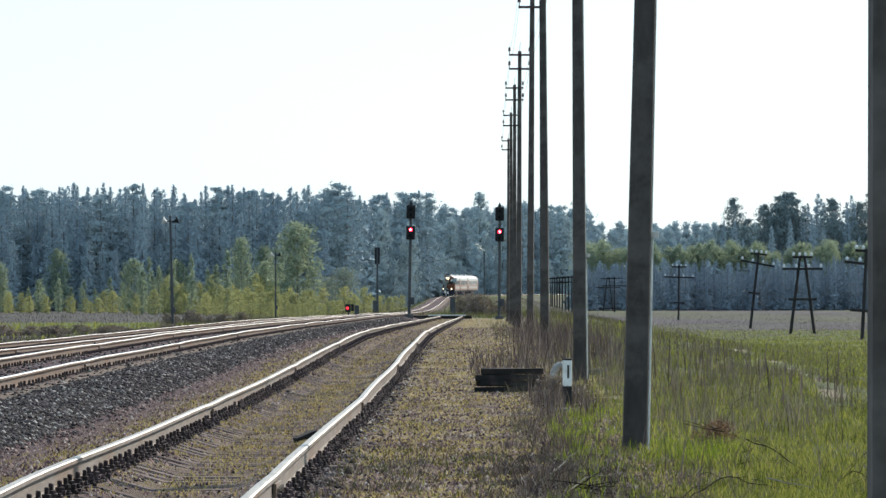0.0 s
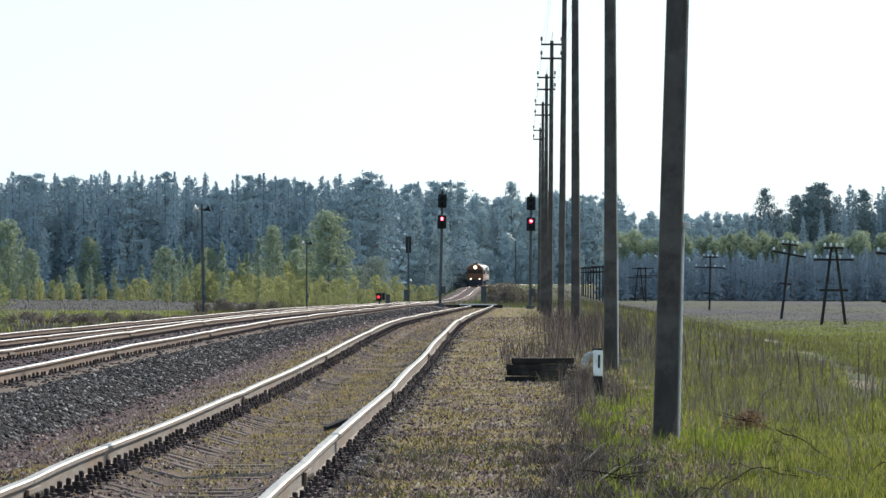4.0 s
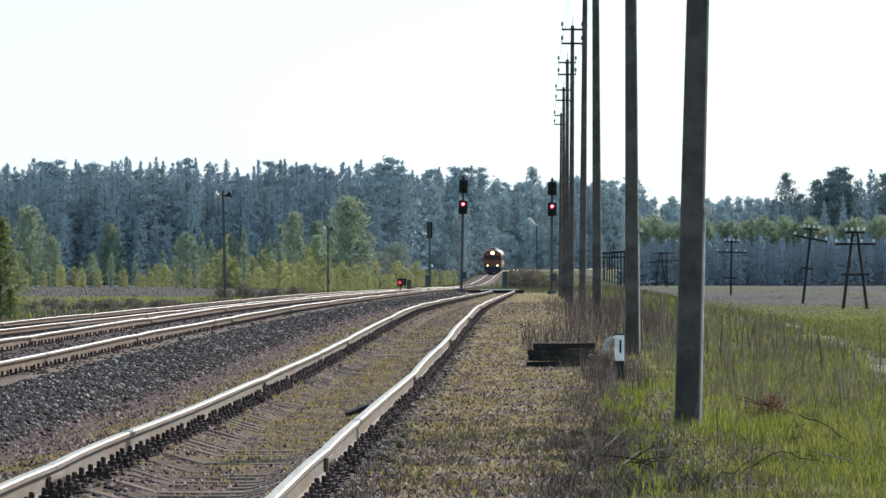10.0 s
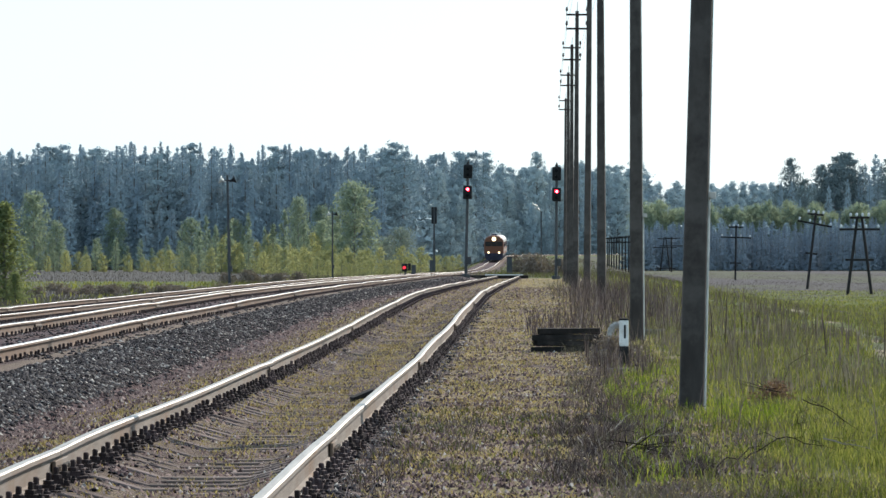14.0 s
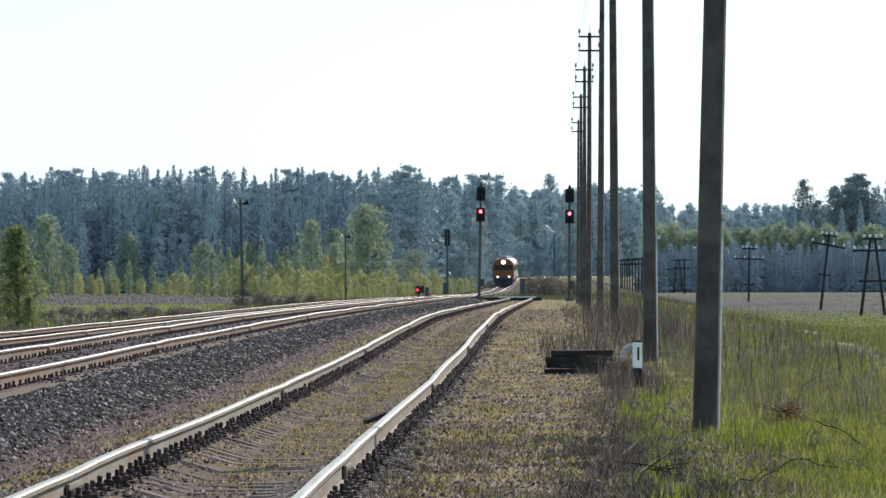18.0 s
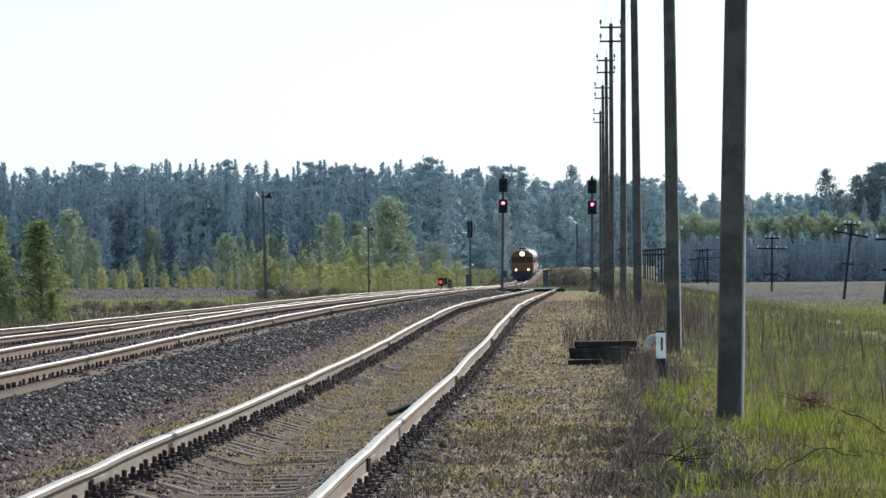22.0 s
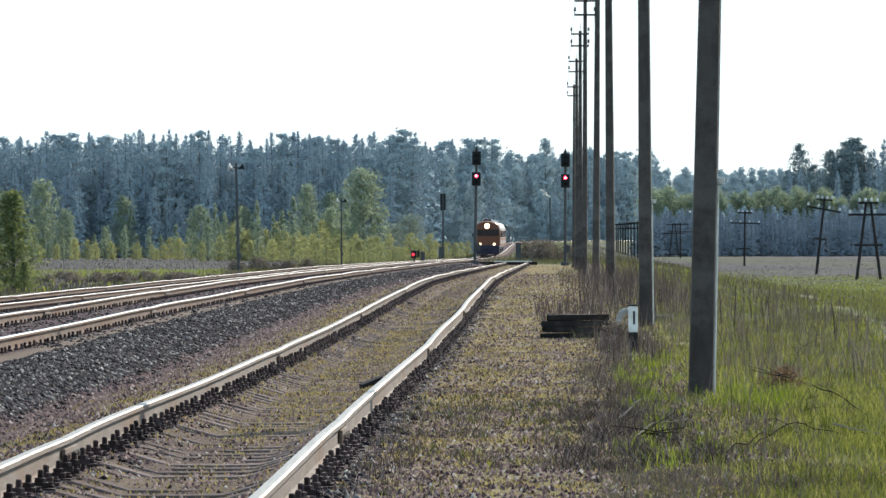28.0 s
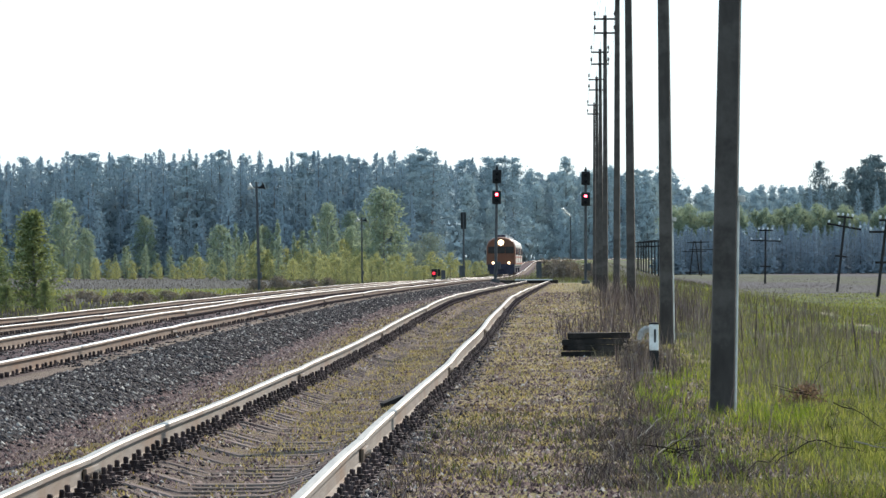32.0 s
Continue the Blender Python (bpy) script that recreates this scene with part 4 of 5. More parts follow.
    part("signal_head", box(bmesh.new(), -0.26, 0.26, -0.05, 0.25, 4.9, 6.5, 0.06), BLACK, s)
    part("cabinet", box(bmesh.new(), -0.42, 0.12, -0.35, -0.1, 0, 1.45, 0.03), MAST, s)


dark_signal(-9.92, 480.0)


def dwarf_signal(u, y):
    x, y, z = spot(u, y)
    s = thing("dwarf_signal", pose(x, y, z), "low ground signal lit red beside a grey box", "railway signal")
    part("post", rod(bmesh.new(), (0, 0, -0.1), (0, 0, 0.45), 0.06), MAST, s)
    head = part("signal_head", box(bmesh.new(), -0.22, 0.16, -0.1, 0.15, 0.34, 0.88, 0.04), BLACK, s)
    part("second_head", box(bmesh.new(), 0.18, 0.38, -0.08, 0.13, 0.40, 0.90, 0.04), BLACK, s)
    c = Matrix.Translation((-0.06, -0.1, 0.60)) @ pose(0, 0, 0, 90, 0, 0)
    part("lens", lathe(bmesh.new(), [(0.10, 0.0), (0.10, 0.03), (0.06, 0.06)], 14, c), DWARF_GLOW, head, "lit red lens")
    part("box", box(bmesh.new(), 0.42, 0.72, -0.1, 0.2, -0.05, 0.80, 0.03), MAST, s)


dwarf_signal(-9.0, 341.0)


# ---- loudspeaker posts, street lamp, cabinet ----
def speaker_post(x, y, height, r, lean):
    z = on_ground(x, y)
    s = thing("loudspeaker_post", pose(x, y, z - 0.2, 0, lean, 0), "thin dark post with two horn loudspeakers at its top", "loudspeaker post", "loudspeaker posts")
    part("post", rod(bmesh.new(), (0, 0, 0), (0, 0, height + 0.2), r, r * 0.75, 10), MAST, s)
    part("bracket", box(bmesh.new(), -0.30, 0.30, -0.05, 0.0, height - 0.12, height - 0.06, 0.005), IRON, s)
    for k in (-1, 1):
        c = Matrix.Translation((k * 0.30, 0, height - 0.08)) @ pose(0, 0, 0, 0, k * 70, 0)
        part("horn", lathe(bmesh.new(), [(0.05, -0.22), (0.06, -0.1), (0.10, 0.0), (0.23, 0.13), (0.22, 0.14), (0.08, 0.02)], 14, c), PALE_METAL if k < 0 else BLACK, s)
    part("fuse_box", box(bmesh.new(), 0.02, 0.18, -0.12, 0.0, 1.4, 1.75, 0.02), MAST, s)


speaker_post(-11.85, 280.0, 6.55, 0.085, -1.2)
speaker_post(-10.1, 458.0, 6.4, 0.085, 0.0)


def street_lamp(x, y, height):
    z = on_ground(x, y)
    s = thing("street_lamp", pose(x, y, z - 0.2), "thin grey street lamp with two long lamp heads on one side", "street lamp")
    part("post", rod(bmesh.new(), (0, 0, 0), (0, 0, height), 0.11, 0.08, 10), MAST, s)
    part("arm", rod(bmesh.new(), (0, 0, height - 0.05), (-0.55, -0.1, height + 0.55), 0.045, 0.045, 8), MAST, s)
    for dx, dz in ((-0.45, 0.30), (-0.74, 0.72)):
        part("lamp_head", box(bmesh.new(), -0.42, 0.42, -0.16, 0.16, -0.12, 0.12, 0.06), PALE_METAL, s, at=pose(dx, -0.1, height + dz, 0, 32, 0))


street_lamp(11.5, 600.0, 7.3)


def relay_cabinet(x, y):
    z = on_ground(x, y)
    s = thing("relay_cabinet", pose(x, y, z - 0.05), "pale grey steel relay cabinet on a low plinth", "cabinet")
    part("body", box(bmesh.new(), -0.24, 0.24, -0.2, 0.2, 0.1, 1.66, 0.02), MAST, s)
    part("roof", box(bmesh.new(), -0.28, 0.28, -0.24, 0.24, 1.66, 1.72, 0.02), MAST, s)
    part("plinth", box(bmesh.new(), -0.24, 0.24, -0.22, 0.22, 0.0, 0.12, 0.01), SLEEPER, s)
    part("door", box(bmesh.new(), -0.18, 0.18, -0.225, -0.2, 0.18, 1.58, 0.008), MAST, s)


relay_cabinet(5.8, 450.0)


# ---- level crossing ----
def crossing_deck(k, y0, y1, ua, ub):
    yc = (y0 + y1) / 2
    z = float(rail_z(1, yc))
    s = thing("crossing_deck", pose(float(line_x(yc)), yc, z), "dark timber level crossing deck with a pale steel edge", "level crossing", kind="structure")
    n = int((y1 - y0) / 0.30)
    for i in range(n):
        part("plank", box(bmesh.new(), ua, ub, y0 - yc + i * 0.30, y0 - yc + i * 0.30 + 0.285, -0.24, 0.035 + 0.006 * (i % 3), 0.01), TAR_WOOD, s)
    part("kerb_beam", box(bmesh.new(), ua - 0.2, ub + 0.1, y0 - yc - 0.30, y0 - yc - 0.01, -0.32, 0.05, 0.02), TAR_WOOD, s)
    part("edge_bar", rod(bmesh.new(), (U1 - 1.7, y0 - yc - 0.36, 0.05), (U1 + 1.0, y0 - yc - 0.36, 0.05), 0.055, 0.055, 12), RAIL_BRIGHT, s, "bright worn steel edge bar")


crossing_deck(1, 364.0, 369.4, -6.2, -0.9)


def main_deck(y0, y1):
    """The planks between and beside the rails of the main line, flush with the rail heads."""
    yc = (y0 + y1) / 2
    s = thing("crossing_deck", pose(float(line_x(yc)), yc, float(rail_z(2, yc))), "dark timber planks of the crossing on the main line", "level crossing", kind="structure")
    for ua, ub in ((U2 - 1.7, U2 - 0.88), (U2 - 0.70, U2 + 0.70)):
        for i in range(int((y1 - y0) / 0.30)):
            part("plank", box(bmesh.new(), ua, ub, y0 - yc + i * 0.30, y0 - yc + i * 0.30 + 0.285, -0.26, -0.012 + 0.005 * (i % 3), 0.01), TAR_WOOD, s)


main_deck(364.0, 369.4)


# ---- pile of timber, marker post, and rubble by the poles ----
def timber_pile(u, y):
    x, y, z = spot(u, y)
    s = thing("timber_pile", pose(x, y, z - 0.012, 0, 0, -4), "low stack of dark tarred timbers lying beside the siding", "timber pile")
    r = random.Random(4)
    for row in range(4):
        for col in range(2):
            o = r.uniform(-0.05, 0.05)
            part("timber", box(bmesh.new(), -0.47 + o + 0.012 * row, 0.47 + o - 0.01 * row, col * 0.24 - 0.24, col * 0.24 - 0.02, row * 0.086, row * 0.086 + 0.078, 0.006), TAR_WOOD, s,
                 at=pose(0, 0, 0, 0, r.uniform(-0.9, 0.9), r.uniform(-2, 2)))


timber_pile(0.40, 70.5)


def marker_post(u, y):
    x, y, z = spot(u, y)
    s = thing("marker_post", pose(x, y, z - 0.15), "short square marker post, white above and black below, numbered one", "marker post")
    part("post", box(bmesh.new(), -0.056, 0.056, -0.056, 0.056, 0.40, 0.72, 0.010), WHITE, s)
    part("foot", box(bmesh.new(), -0.059, 0.059, -0.059, 0.059, 0.0, 0.40, 0.008), BLACK, s, "black painted foot")
    part("cap", box(bmesh.new(), -0.059, 0.059, -0.059, 0.059, 0.72, 0.745, 0.01), BLACK, s)
    cu = bpy.data.curves.new("numeral", "FONT")
    cu.body, cu.size, cu.align_x, cu.align_y, cu.extrude = "1", 0.24, "CENTER", "CENTER", 0.002
    cu.materials.append(BLACK)
    link("numeral", cu, s, pose(0.01, -0.0585, 0.57, 90, 0, 0))


marker_post(1.05, 62.5)


def pipe_bend(u, y):
    """A pale bent pipe end that rises from the weeds."""
    x, y, z = spot(u, y)
    bm = bmesh.new()
    last = None
    for i in range(9):
        a = radians(-10 + i * 24)
        c = Vector((-0.10 * math.cos(a), 0, 0.30 + 0.13 * math.sin(a)))
        if last is not None:
            rod(bm, last, c + (c - last) * 0.15, 0.048, 0.048, 10)
        last = c
    rod(bm, (-0.10, 0, 0), (-0.10, 0, 0.31), 0.048, 0.048, 10)
    p = thing("vent_pipe", pose(x, y, z - 0.05), "pale bent vent pipe rising from the weeds", "pipe")
    part("pipe", bm, PIPE_PAINT, p)


pipe_bend(1.08, 69.5)


def slab(u, y, w, d, h, turn, label):
    x, y, z = spot(u, y)
    s = thing("concrete_slab", pose(x, y, z - 0.03, 0, 0, turn), label, "slab")
    part("slab", box(bmesh.new(), -w / 2, w / 2, -d / 2, d / 2, 0, h, 0.015), PALE_CONCRETE, s)


slab(0.98, 60.0, 0.32, 0.3, 0.07, 18, "flat grey concrete slab lying in the weeds")
slab(1.80, 82.0, 0.5, 0.12, 0.12, -25, "broken pale concrete kerb lying in the weeds")


def branch_heap(u, y, seed, n, size, label, thick=0.008):
    """A heap of cut branches with brown leaves."""
    x, y, z = spot(u, y)
    r = random.Random(seed)
    s = thing("branch_heap", pose(x, y, z), label, "branches")
    for i in range(n):
        bm = bmesh.new()
        a, l = r.uniform(0, 6.28), size * r.uniform(0.4, 1.2)
        p = Vector((r.uniform(-0.25, 0.25) * size, r.uniform(-0.3, 0.3), r.uniform(0.0, 0.12)))
        d = Vector((math.cos(a), 0.5 * math.sin(a), r.uniform(-0.05, 0.35))).normalized()
        q = p + d * l * 0.5
        e = q + (d + Vector((r.uniform(-0.4, 0.4), r.uniform(-0.4, 0.4), r.uniform(-0.3, 0.15)))).normalized() * l * 0.5
        e.z = max(e.z, 0.02)
        rod(bm, p, q, thick, thick * 0.75, 5)
        rod(bm, q, e, thick * 0.75, thick * 0.3, 5)
        part("branch", bm, BRANCH, s)
    if size < 0.4:
        return
    v, t = [], []
    for i in range(700):
        f = r.random()
        c = Vector((r.gauss(0, 0.30 - 0.2 * f) * size, r.gauss(0, 0.15), 0.02 + 0.20 * f * r.uniform(0.6, 1)))
        k = len(v)
        for j in range(3):
            v.append(c + Vector((r.uniform(-1, 1), r.uniform(-1, 1), r.uniform(-1, 1))) * 0.02)
        t.append((k, k + 1, k + 2))
    link("dead_leaves", tri_mesh("dead_leaves", np.array(v), np.array(t), DEAD_LEAF), s)


DEAD_LEAF = leafy("withered_brown_leaves", [(0.0, (0.075, 0.045, 0.038)), (1.0, (0.21, 0.135, 0.105))], 0.25)
branch_heap(2.22, 47.5, 3, 7, 0.42, "small heap of cut branches with withered brown leaves", 0.005)


def fallen_branch(name, pts, r0, material, seed, label):
    """A long bent branch lying in the grass, with side twigs along it."""
    r = random.Random(seed)
    x, y, z = spot(*pts[0][:2])
    s = thing(name, pose(x, y, z), label, "branch")
    ps = [Vector(spot(u, yy)) - Vector((x, y, z)) + Vector((0, 0, h)) for u, yy, h in pts]
    fine = [ps[0]]
    for a, b in zip(ps, ps[1:]):
        for i in range(1, 4):
            fine.append(a.lerp(b, i / 3) + Vector((r.gauss(0, 0.012), 0, r.gauss(0, 0.012))))
    bm = bmesh.new()
    n = len(fine)
    for i, (a, b) in enumerate(zip(fine, fine[1:])):
        ra, rb = r0 * (1 - 0.75 * i / n), r0 * (1 - 0.75 * (i + 1) / n)
        rod(bm, a, b + (b - a) * 0.04, ra, rb, 6)
        if i % 2:
            d = Vector((r.uniform(-1, 1), r.uniform(-0.6, 0.6), r.uniform(0.1, 0.8))).normalized() * r.uniform(0.08, 0.26)
            m = b + d * 0.55
            rod(bm, b, m, rb * 0.6, rb * 0.45, 5)
            rod(bm, m, m + (d + Vector((r.uniform(-0.1, 0.1), 0, r.uniform(-0.12, 0.03)))) * 0.5, rb * 0.45, 0.002, 5)
    part("wood", bm, material, s)


for _i, (_pts, _r, _m, _l) in enumerate((
        ([(2.2, 42.2, 0.20), (2.36, 40.8, 0.16), (2.5, 39.0, 0.03)], 0.011, BRANCH, "dark bent branch arching over the grass"),
        ([(1.36, 33.6, 0.04), (1.58, 34.6, 0.09), (1.76, 35.0, 0.13), (2.08, 35.2, 0.06), (2.35, 35.0, 0.03)], 0.010, BRANCH, "long dry branch lying in the grass"),
        ([(2.0, 35.6, 0.10), (2.2, 35.2, 0.07), (2.5, 34.8, 0.02)], 0.012, PALE_TWIG, "bleached branch lying in the grass"),
        ([(1.02, 32.2, 0.03), (1.3, 33.2, 0.06), (1.5, 34.4, 0.10)], 0.010, BRANCH, "dark twig lying in the grass"),
        ([(0.42, 35.0, 0.02), (0.50, 35.6, 0.08), (0.58, 36.4, 0.16)], 0.011, BRANCH, "dark leaning branch in the weeds"),
        ([(0.50, 37.8, 0.05), (0.60, 38.4, 0.12), (0.72, 38.8, 0.20)], 0.010, PALE_TWIG, "bleached dead branch standing in the weeds"),
        ([(0.56, 34.6, 0.02), (0.72, 35.6, 0.10), (0.98, 35.8, 0.14), (1.16, 35.2, 0.08)], 0.008, PALE_TWIG, "pale arched twig in the weeds"),
        ([(0.02, 32.6, 0.0), (0.06, 32.7, 0.12), (0.05, 32.8, 0.24)], 0.006, BRANCH, "upright dead stem in the weeds"),
        ([(0.16, 31.6, 0.0), (0.15, 31.7, 0.10), (0.19, 31.8, 0.22)], 0.006, BRANCH, "upright dead stem in the weeds"),
        ([(1.98, 38.0, 0.0), (1.96, 38.1, 0.10), (1.92, 38.1, 0.19)], 0.008, BRANCH, "short dark stick standing in the grass"),
        ([(2.5, 52.0, 0.05), (2.62, 52.6, 0.28), (2.9, 53.0, 0.40)], 0.009, BRANCH, "dark bent stem above the grass"),
        ([(2.9, 37.6, 0.06), (2.7, 37.0, 0.12), (2.55, 36.2, 0.05)], 0.009, BRANCH, "dark twig lying in the grass"))):
    fallen_branch("fallen_branch", _pts, _r * 0.52, _m, 300 + _i, _l)
branch_heap(0.66, 34.4, 21, 16, 0.34, "tangle of dead twigs in the weeds by the pole", 0.005)


# ---- old telegraph line across the meadow ----
def telegraph_pole(u, y, height, lean, aframe, arms):
    x, yy, z = spot(u, y)
    s = thing("telegraph_pole", pose(x, yy, z - 0.2, 0, lean, 0), "old leaning wooden telegraph pole with cross-arms and white insulators" if not aframe else
              "old A-framed wooden telegraph pole with cross-arms and white insulators", "telegraph pole", "old telegraph line in the meadow")
    if aframe:
        for k in (-1, 1):
            part("leg", rod(bmesh.new(), (k * 0.95, 0, 0), (k * 0.16, 0, height + 0.2), 0.13, 0.10, 9), OLD_WOOD, s)
    else:
        part("pole", rod(bmesh.new(), (0, 0, 0), (0, 0, height + 0.2), 0.13, 0.10, 9), OLD_WOOD, s)
    for h, half, tilt in arms:
        a = part("cross_arm", box(bmesh.new(), -half, half, -0.06, 0.06, -0.085, 0.085, 0.01), OLD_WOOD, s, at=pose(0, -0.14, h + 0.2, 0, tilt, 0))
        if h > height * 0.6 and y < 700:
            for i in range(4):
                xx = -half * 0.92 + i * half * 1.84 / 3
                part("insulator", lathe(bmesh.new(), [(0.02, 0.05), (0.02, 0.10), (0.09, 0.12), (0.11, 0.24), (0.075, 0.33), (0.03, 0.37)], 8, Matrix.Translation((xx, 0, 0))), PORCELAIN, a)


for _u, _y, _h, _l, _a, _arms in (
        (25.0, 333.0, 6.0, 3.0, False, [(5.85, 0.75, 0), (5.0, 1.4, 3), (1.9, 0.9, 1)]),
        (24.7, 390.0, 6.1, 0.0, True, [(5.95, 0.75, 0), (5.05, 1.55, 0), (2.7, 1.1, 0)]),
        (24.2, 457.0, 6.9, 6.5, False, [(6.75, 0.72, -1), (5.9, 1.55, 4), (3.2, 0.55, 0)]),
        (24.6, 634.0, 6.9, 0.8, False, [(6.7, 0.9, 0), (5.4, 1.9, 1), (2.2, 0.7, 0)]),
        (24.5, 983.0, 6.6, 0.0, True, [(6.3, 1.5, 0), (4.6, 2.3, 0), (0.5, 2.0, 0)]),
        (24.5, 935.0, 6.6, 0.0, False, [(6.3, 1.5, 0), (4.9, 2.2, 0)])):
    telegraph_pole(_u, _y, _h, _l, _a, _arms)
for _i in range(9):
    telegraph_pole(13.5, 760.0 + 30.0 * _i, 5.6, 0.0, False, [(5.4, 0.9, 0), (4.6, 1.3, 0)])


# ---- wires along the poles ----
def wires():
    ends = []
    for u, y, lean, w in POLES:
        top = float(np.interp(y, [0, 143, 181, 213, 245, 285], [10.2, 10.05, 10.02, 10.16, 10.16, 10.16]))
        ends.append((float(u + line_x(y)) + math.sin(radians(lean)) * 10, y - 0.13, top))
    for off, dz in ((-0.36, 0.10), (0.36, 0.10), (-0.36, -0.40), (0.36, -0.40)):
        cu = bpy.data.curves.new("wire", "CURVE")
        cu.dimensions, cu.bevel_depth, cu.bevel_resolution = "3D", 0.004, 1
        for (xa, ya, za), (xb, yb, zb) in zip(ends, ends[1:]):
            sp = cu.splines.new("POLY")
            sp.points.add(8)
            for i in range(9):
                f = i / 8
                sp.points[i].co = (xa + (xb - xa) * f + off, ya + (yb - ya) * f, za + (zb - za) * f + dz - 0.35 * 4 * f * (1 - f), 1)
        cu.materials.append(IRON)
        tagged(new("overhead_wire", cu), "thin dark wire strung slack from pole to pole", "wire", "wires along the poles")


wires()


def wood_wedge(u, y):
    """A dark offcut of sleeper wood left between the rails."""
    x, y, z = spot(u, y)
    w = thing("wood_offcut", pose(x, y, z + 0.03, 4, -8, 24), "dark wedge of old timber lying between the rails", "wood offcut")
    bm = box(bmesh.new(), -0.11, 0.11, -0.05, 0.05, -0.04, 0.065, 0.008)
    for v in bm.verts:
        if v.co.x < 0 and v.co.z > 0:
            v.co.z *= 0.3
    part("offcut", bm, OLD_WOOD, w)


wood_wedge(-1.75, 50.0)


# ---- trees ----
def leaf_mesh(name, centres, sizes, material, seed, flat=1.0, hang=False):
    """Small leaves or sprays of needles: one triangle each, turned every way, or hanging like curtains round the trunk."""
    r = np.random.RandomState(seed)
    n = len(centres)
    v = r.normal(0, 1, (n, 3, 3))
    v[..., 2] *= flat
    if hang:
        a = np.arctan2(centres[:, 1], centres[:, 0])[:, None] + r.normal(0, 0.35, (n, 1))
        along, off = v[..., 0], 0.15 * v[..., 1]
        v = np.stack([off * np.cos(a) - along * np.sin(a), off * np.sin(a) + along * np.cos(a), v[..., 2]], -1)
        inward = np.sum(np.cross(v[:, 1] - v[:, 0], v[:, 2] - v[:, 0])[:, :2] * centres[:, :2], 1) < 0
        v[inward] = v[inward][:, ::-1]
    v -= v.mean(1, keepdims=True)
    v /= np.linalg.norm(v, axis=2).max(1)[:, None, None]
    v = v * np.asarray(sizes)[:, None, None] + np.asarray(centres)[:, None]
    return tri_mesh(name, v.reshape(-1, 3), np.arange(n * 3).reshape(-1, 3), material)


def limbs_bm(limbs, seg=6):
    bm = bmesh.new()
    for a, b, r0, r1 in limbs:
        rod(bm, a, b, r0, r1, seg)
    return bm


def mesh_from_bm(name, bm, material):
    me = bpy.data.meshes.new(name)
    bm.to_mesh(me)
    bm.free()
    me.materials.append(material)
    return me


def spruce_meshes(h, seed, n=4200, size=0.62, leaf=None):
    """Tiers of drooping boughs round a straight trunk, narrow at the top."""
    r = np.random.RandomState(seed)
    tiers = int(h / 0.5)
    width = r.uniform(0.7, 1.2, tiers)
    boughs = r.uniform(0, 6.283, (tiers, 9))
    reach = r.uniform(0.55, 1.15, (tiers, 9))
    t = 1 - np.sqrt(r.uniform(0.0, 1.0, n))
    t = np.where(r.rand(n) < 0.5, r.rand(n), t)
    k = np.minimum((t * tiers).astype(int), tiers - 1)
    j = r.randint(0, 9, n)
    level = 0.06 + 0.94 * (k + 0.5) / tiers
    out = (0.112 * h * (1 - level) ** 0.55 + 0.04) * width[k] * reach[k, j] * np.sqrt(r.uniform(0.08, 1.0, n))
    a = boughs[k, j] + r.normal(0, 0.16, n)
    c = np.stack([out * np.cos(a), out * np.sin(a), h * level - 0.30 * out + r.normal(0, 0.18, n)], 1)
    spire = np.stack([r.normal(0, 0.06, 8), r.normal(0, 0.06, 8), h * r.uniform(0.975, 1.0, 8)], 1)
    trunk = mesh_from_bm("trunk", limbs_bm([((0, 0, -0.3), (0, 0, h), 0.011 * h, 0.02)]), BARK)
    sizes = np.concatenate([r.uniform(0.5, 1.05, n) * 0.68 * size * (1.15 - 0.65 * level), r.uniform(0.14, 0.24, 8)])
    return trunk, leaf_mesh("crown", np.concatenate([c, spire]), sizes, leaf or HAZED_SPRUCE_LEAF, seed, 1.0, True)


def pine_meshes(h, seed, n, low, radius, cone=0.35, size=0.30, leaf=None):
    """A tall bare trunk and a ragged crown of flat pads of needles on rising limbs."""
    r = np.random.RandomState(seed)
    bend = r.normal(0, 0.012, 2) * h
    limbs = [((0, 0, -0.3), (bend[0] * 0.5, bend[1] * 0.5, h * 0.55), 0.012 * h, 0.008 * h), ((bend[0] * 0.5, bend[1] * 0.5, h * 0.55), (bend[0], bend[1], h * 0.98), 0.008 * h, 0.02)]
    cs, ss = [], []
    pads = 30
    for i in range(pads):
        t = (i + r.uniform(0, 1)) / pads
        z = h * (low + (0.99 - low) * t)
        w = radius * (0.35 + 0.65 * math.sin(math.pi * min(1.0, 0.22 + 0.62 * t))) * (1 - cone * t * t) * r.uniform(0.25, 1.0)
        a = i * 2.4 + r.uniform(-0.7, 0.7)
        f = z / h
        tip = np.array([bend[0] * f + w * math.cos(a), bend[1] * f + w * math.sin(a), z])
        limbs.append(((bend[0] * f, bend[1] * f, z - 0.3 * w - 0.2), tuple(tip), 0.05, 0.015))
        k = n // pads
        spread = r.uniform(0.38, 0.70) * radius * (0.5 if t > 0.9 else 1.0) * 0.75
        cs.append(tip + r.normal(0, 0.55, (k, 3)) * np.array([spread, spread, 0.45 * spread + 0.10]))
        ss.append(r.uniform(0.5, 1.15, k) * size)
    trunk = mesh_from_bm("trunk", limbs_bm(limbs, 5), PINE_BARK)
    return trunk, leaf_mesh("crown", np.concatenate(cs), np.concatenate(ss), leaf or HAZED_PINE_LEAF, seed + 1, 0.8, True)


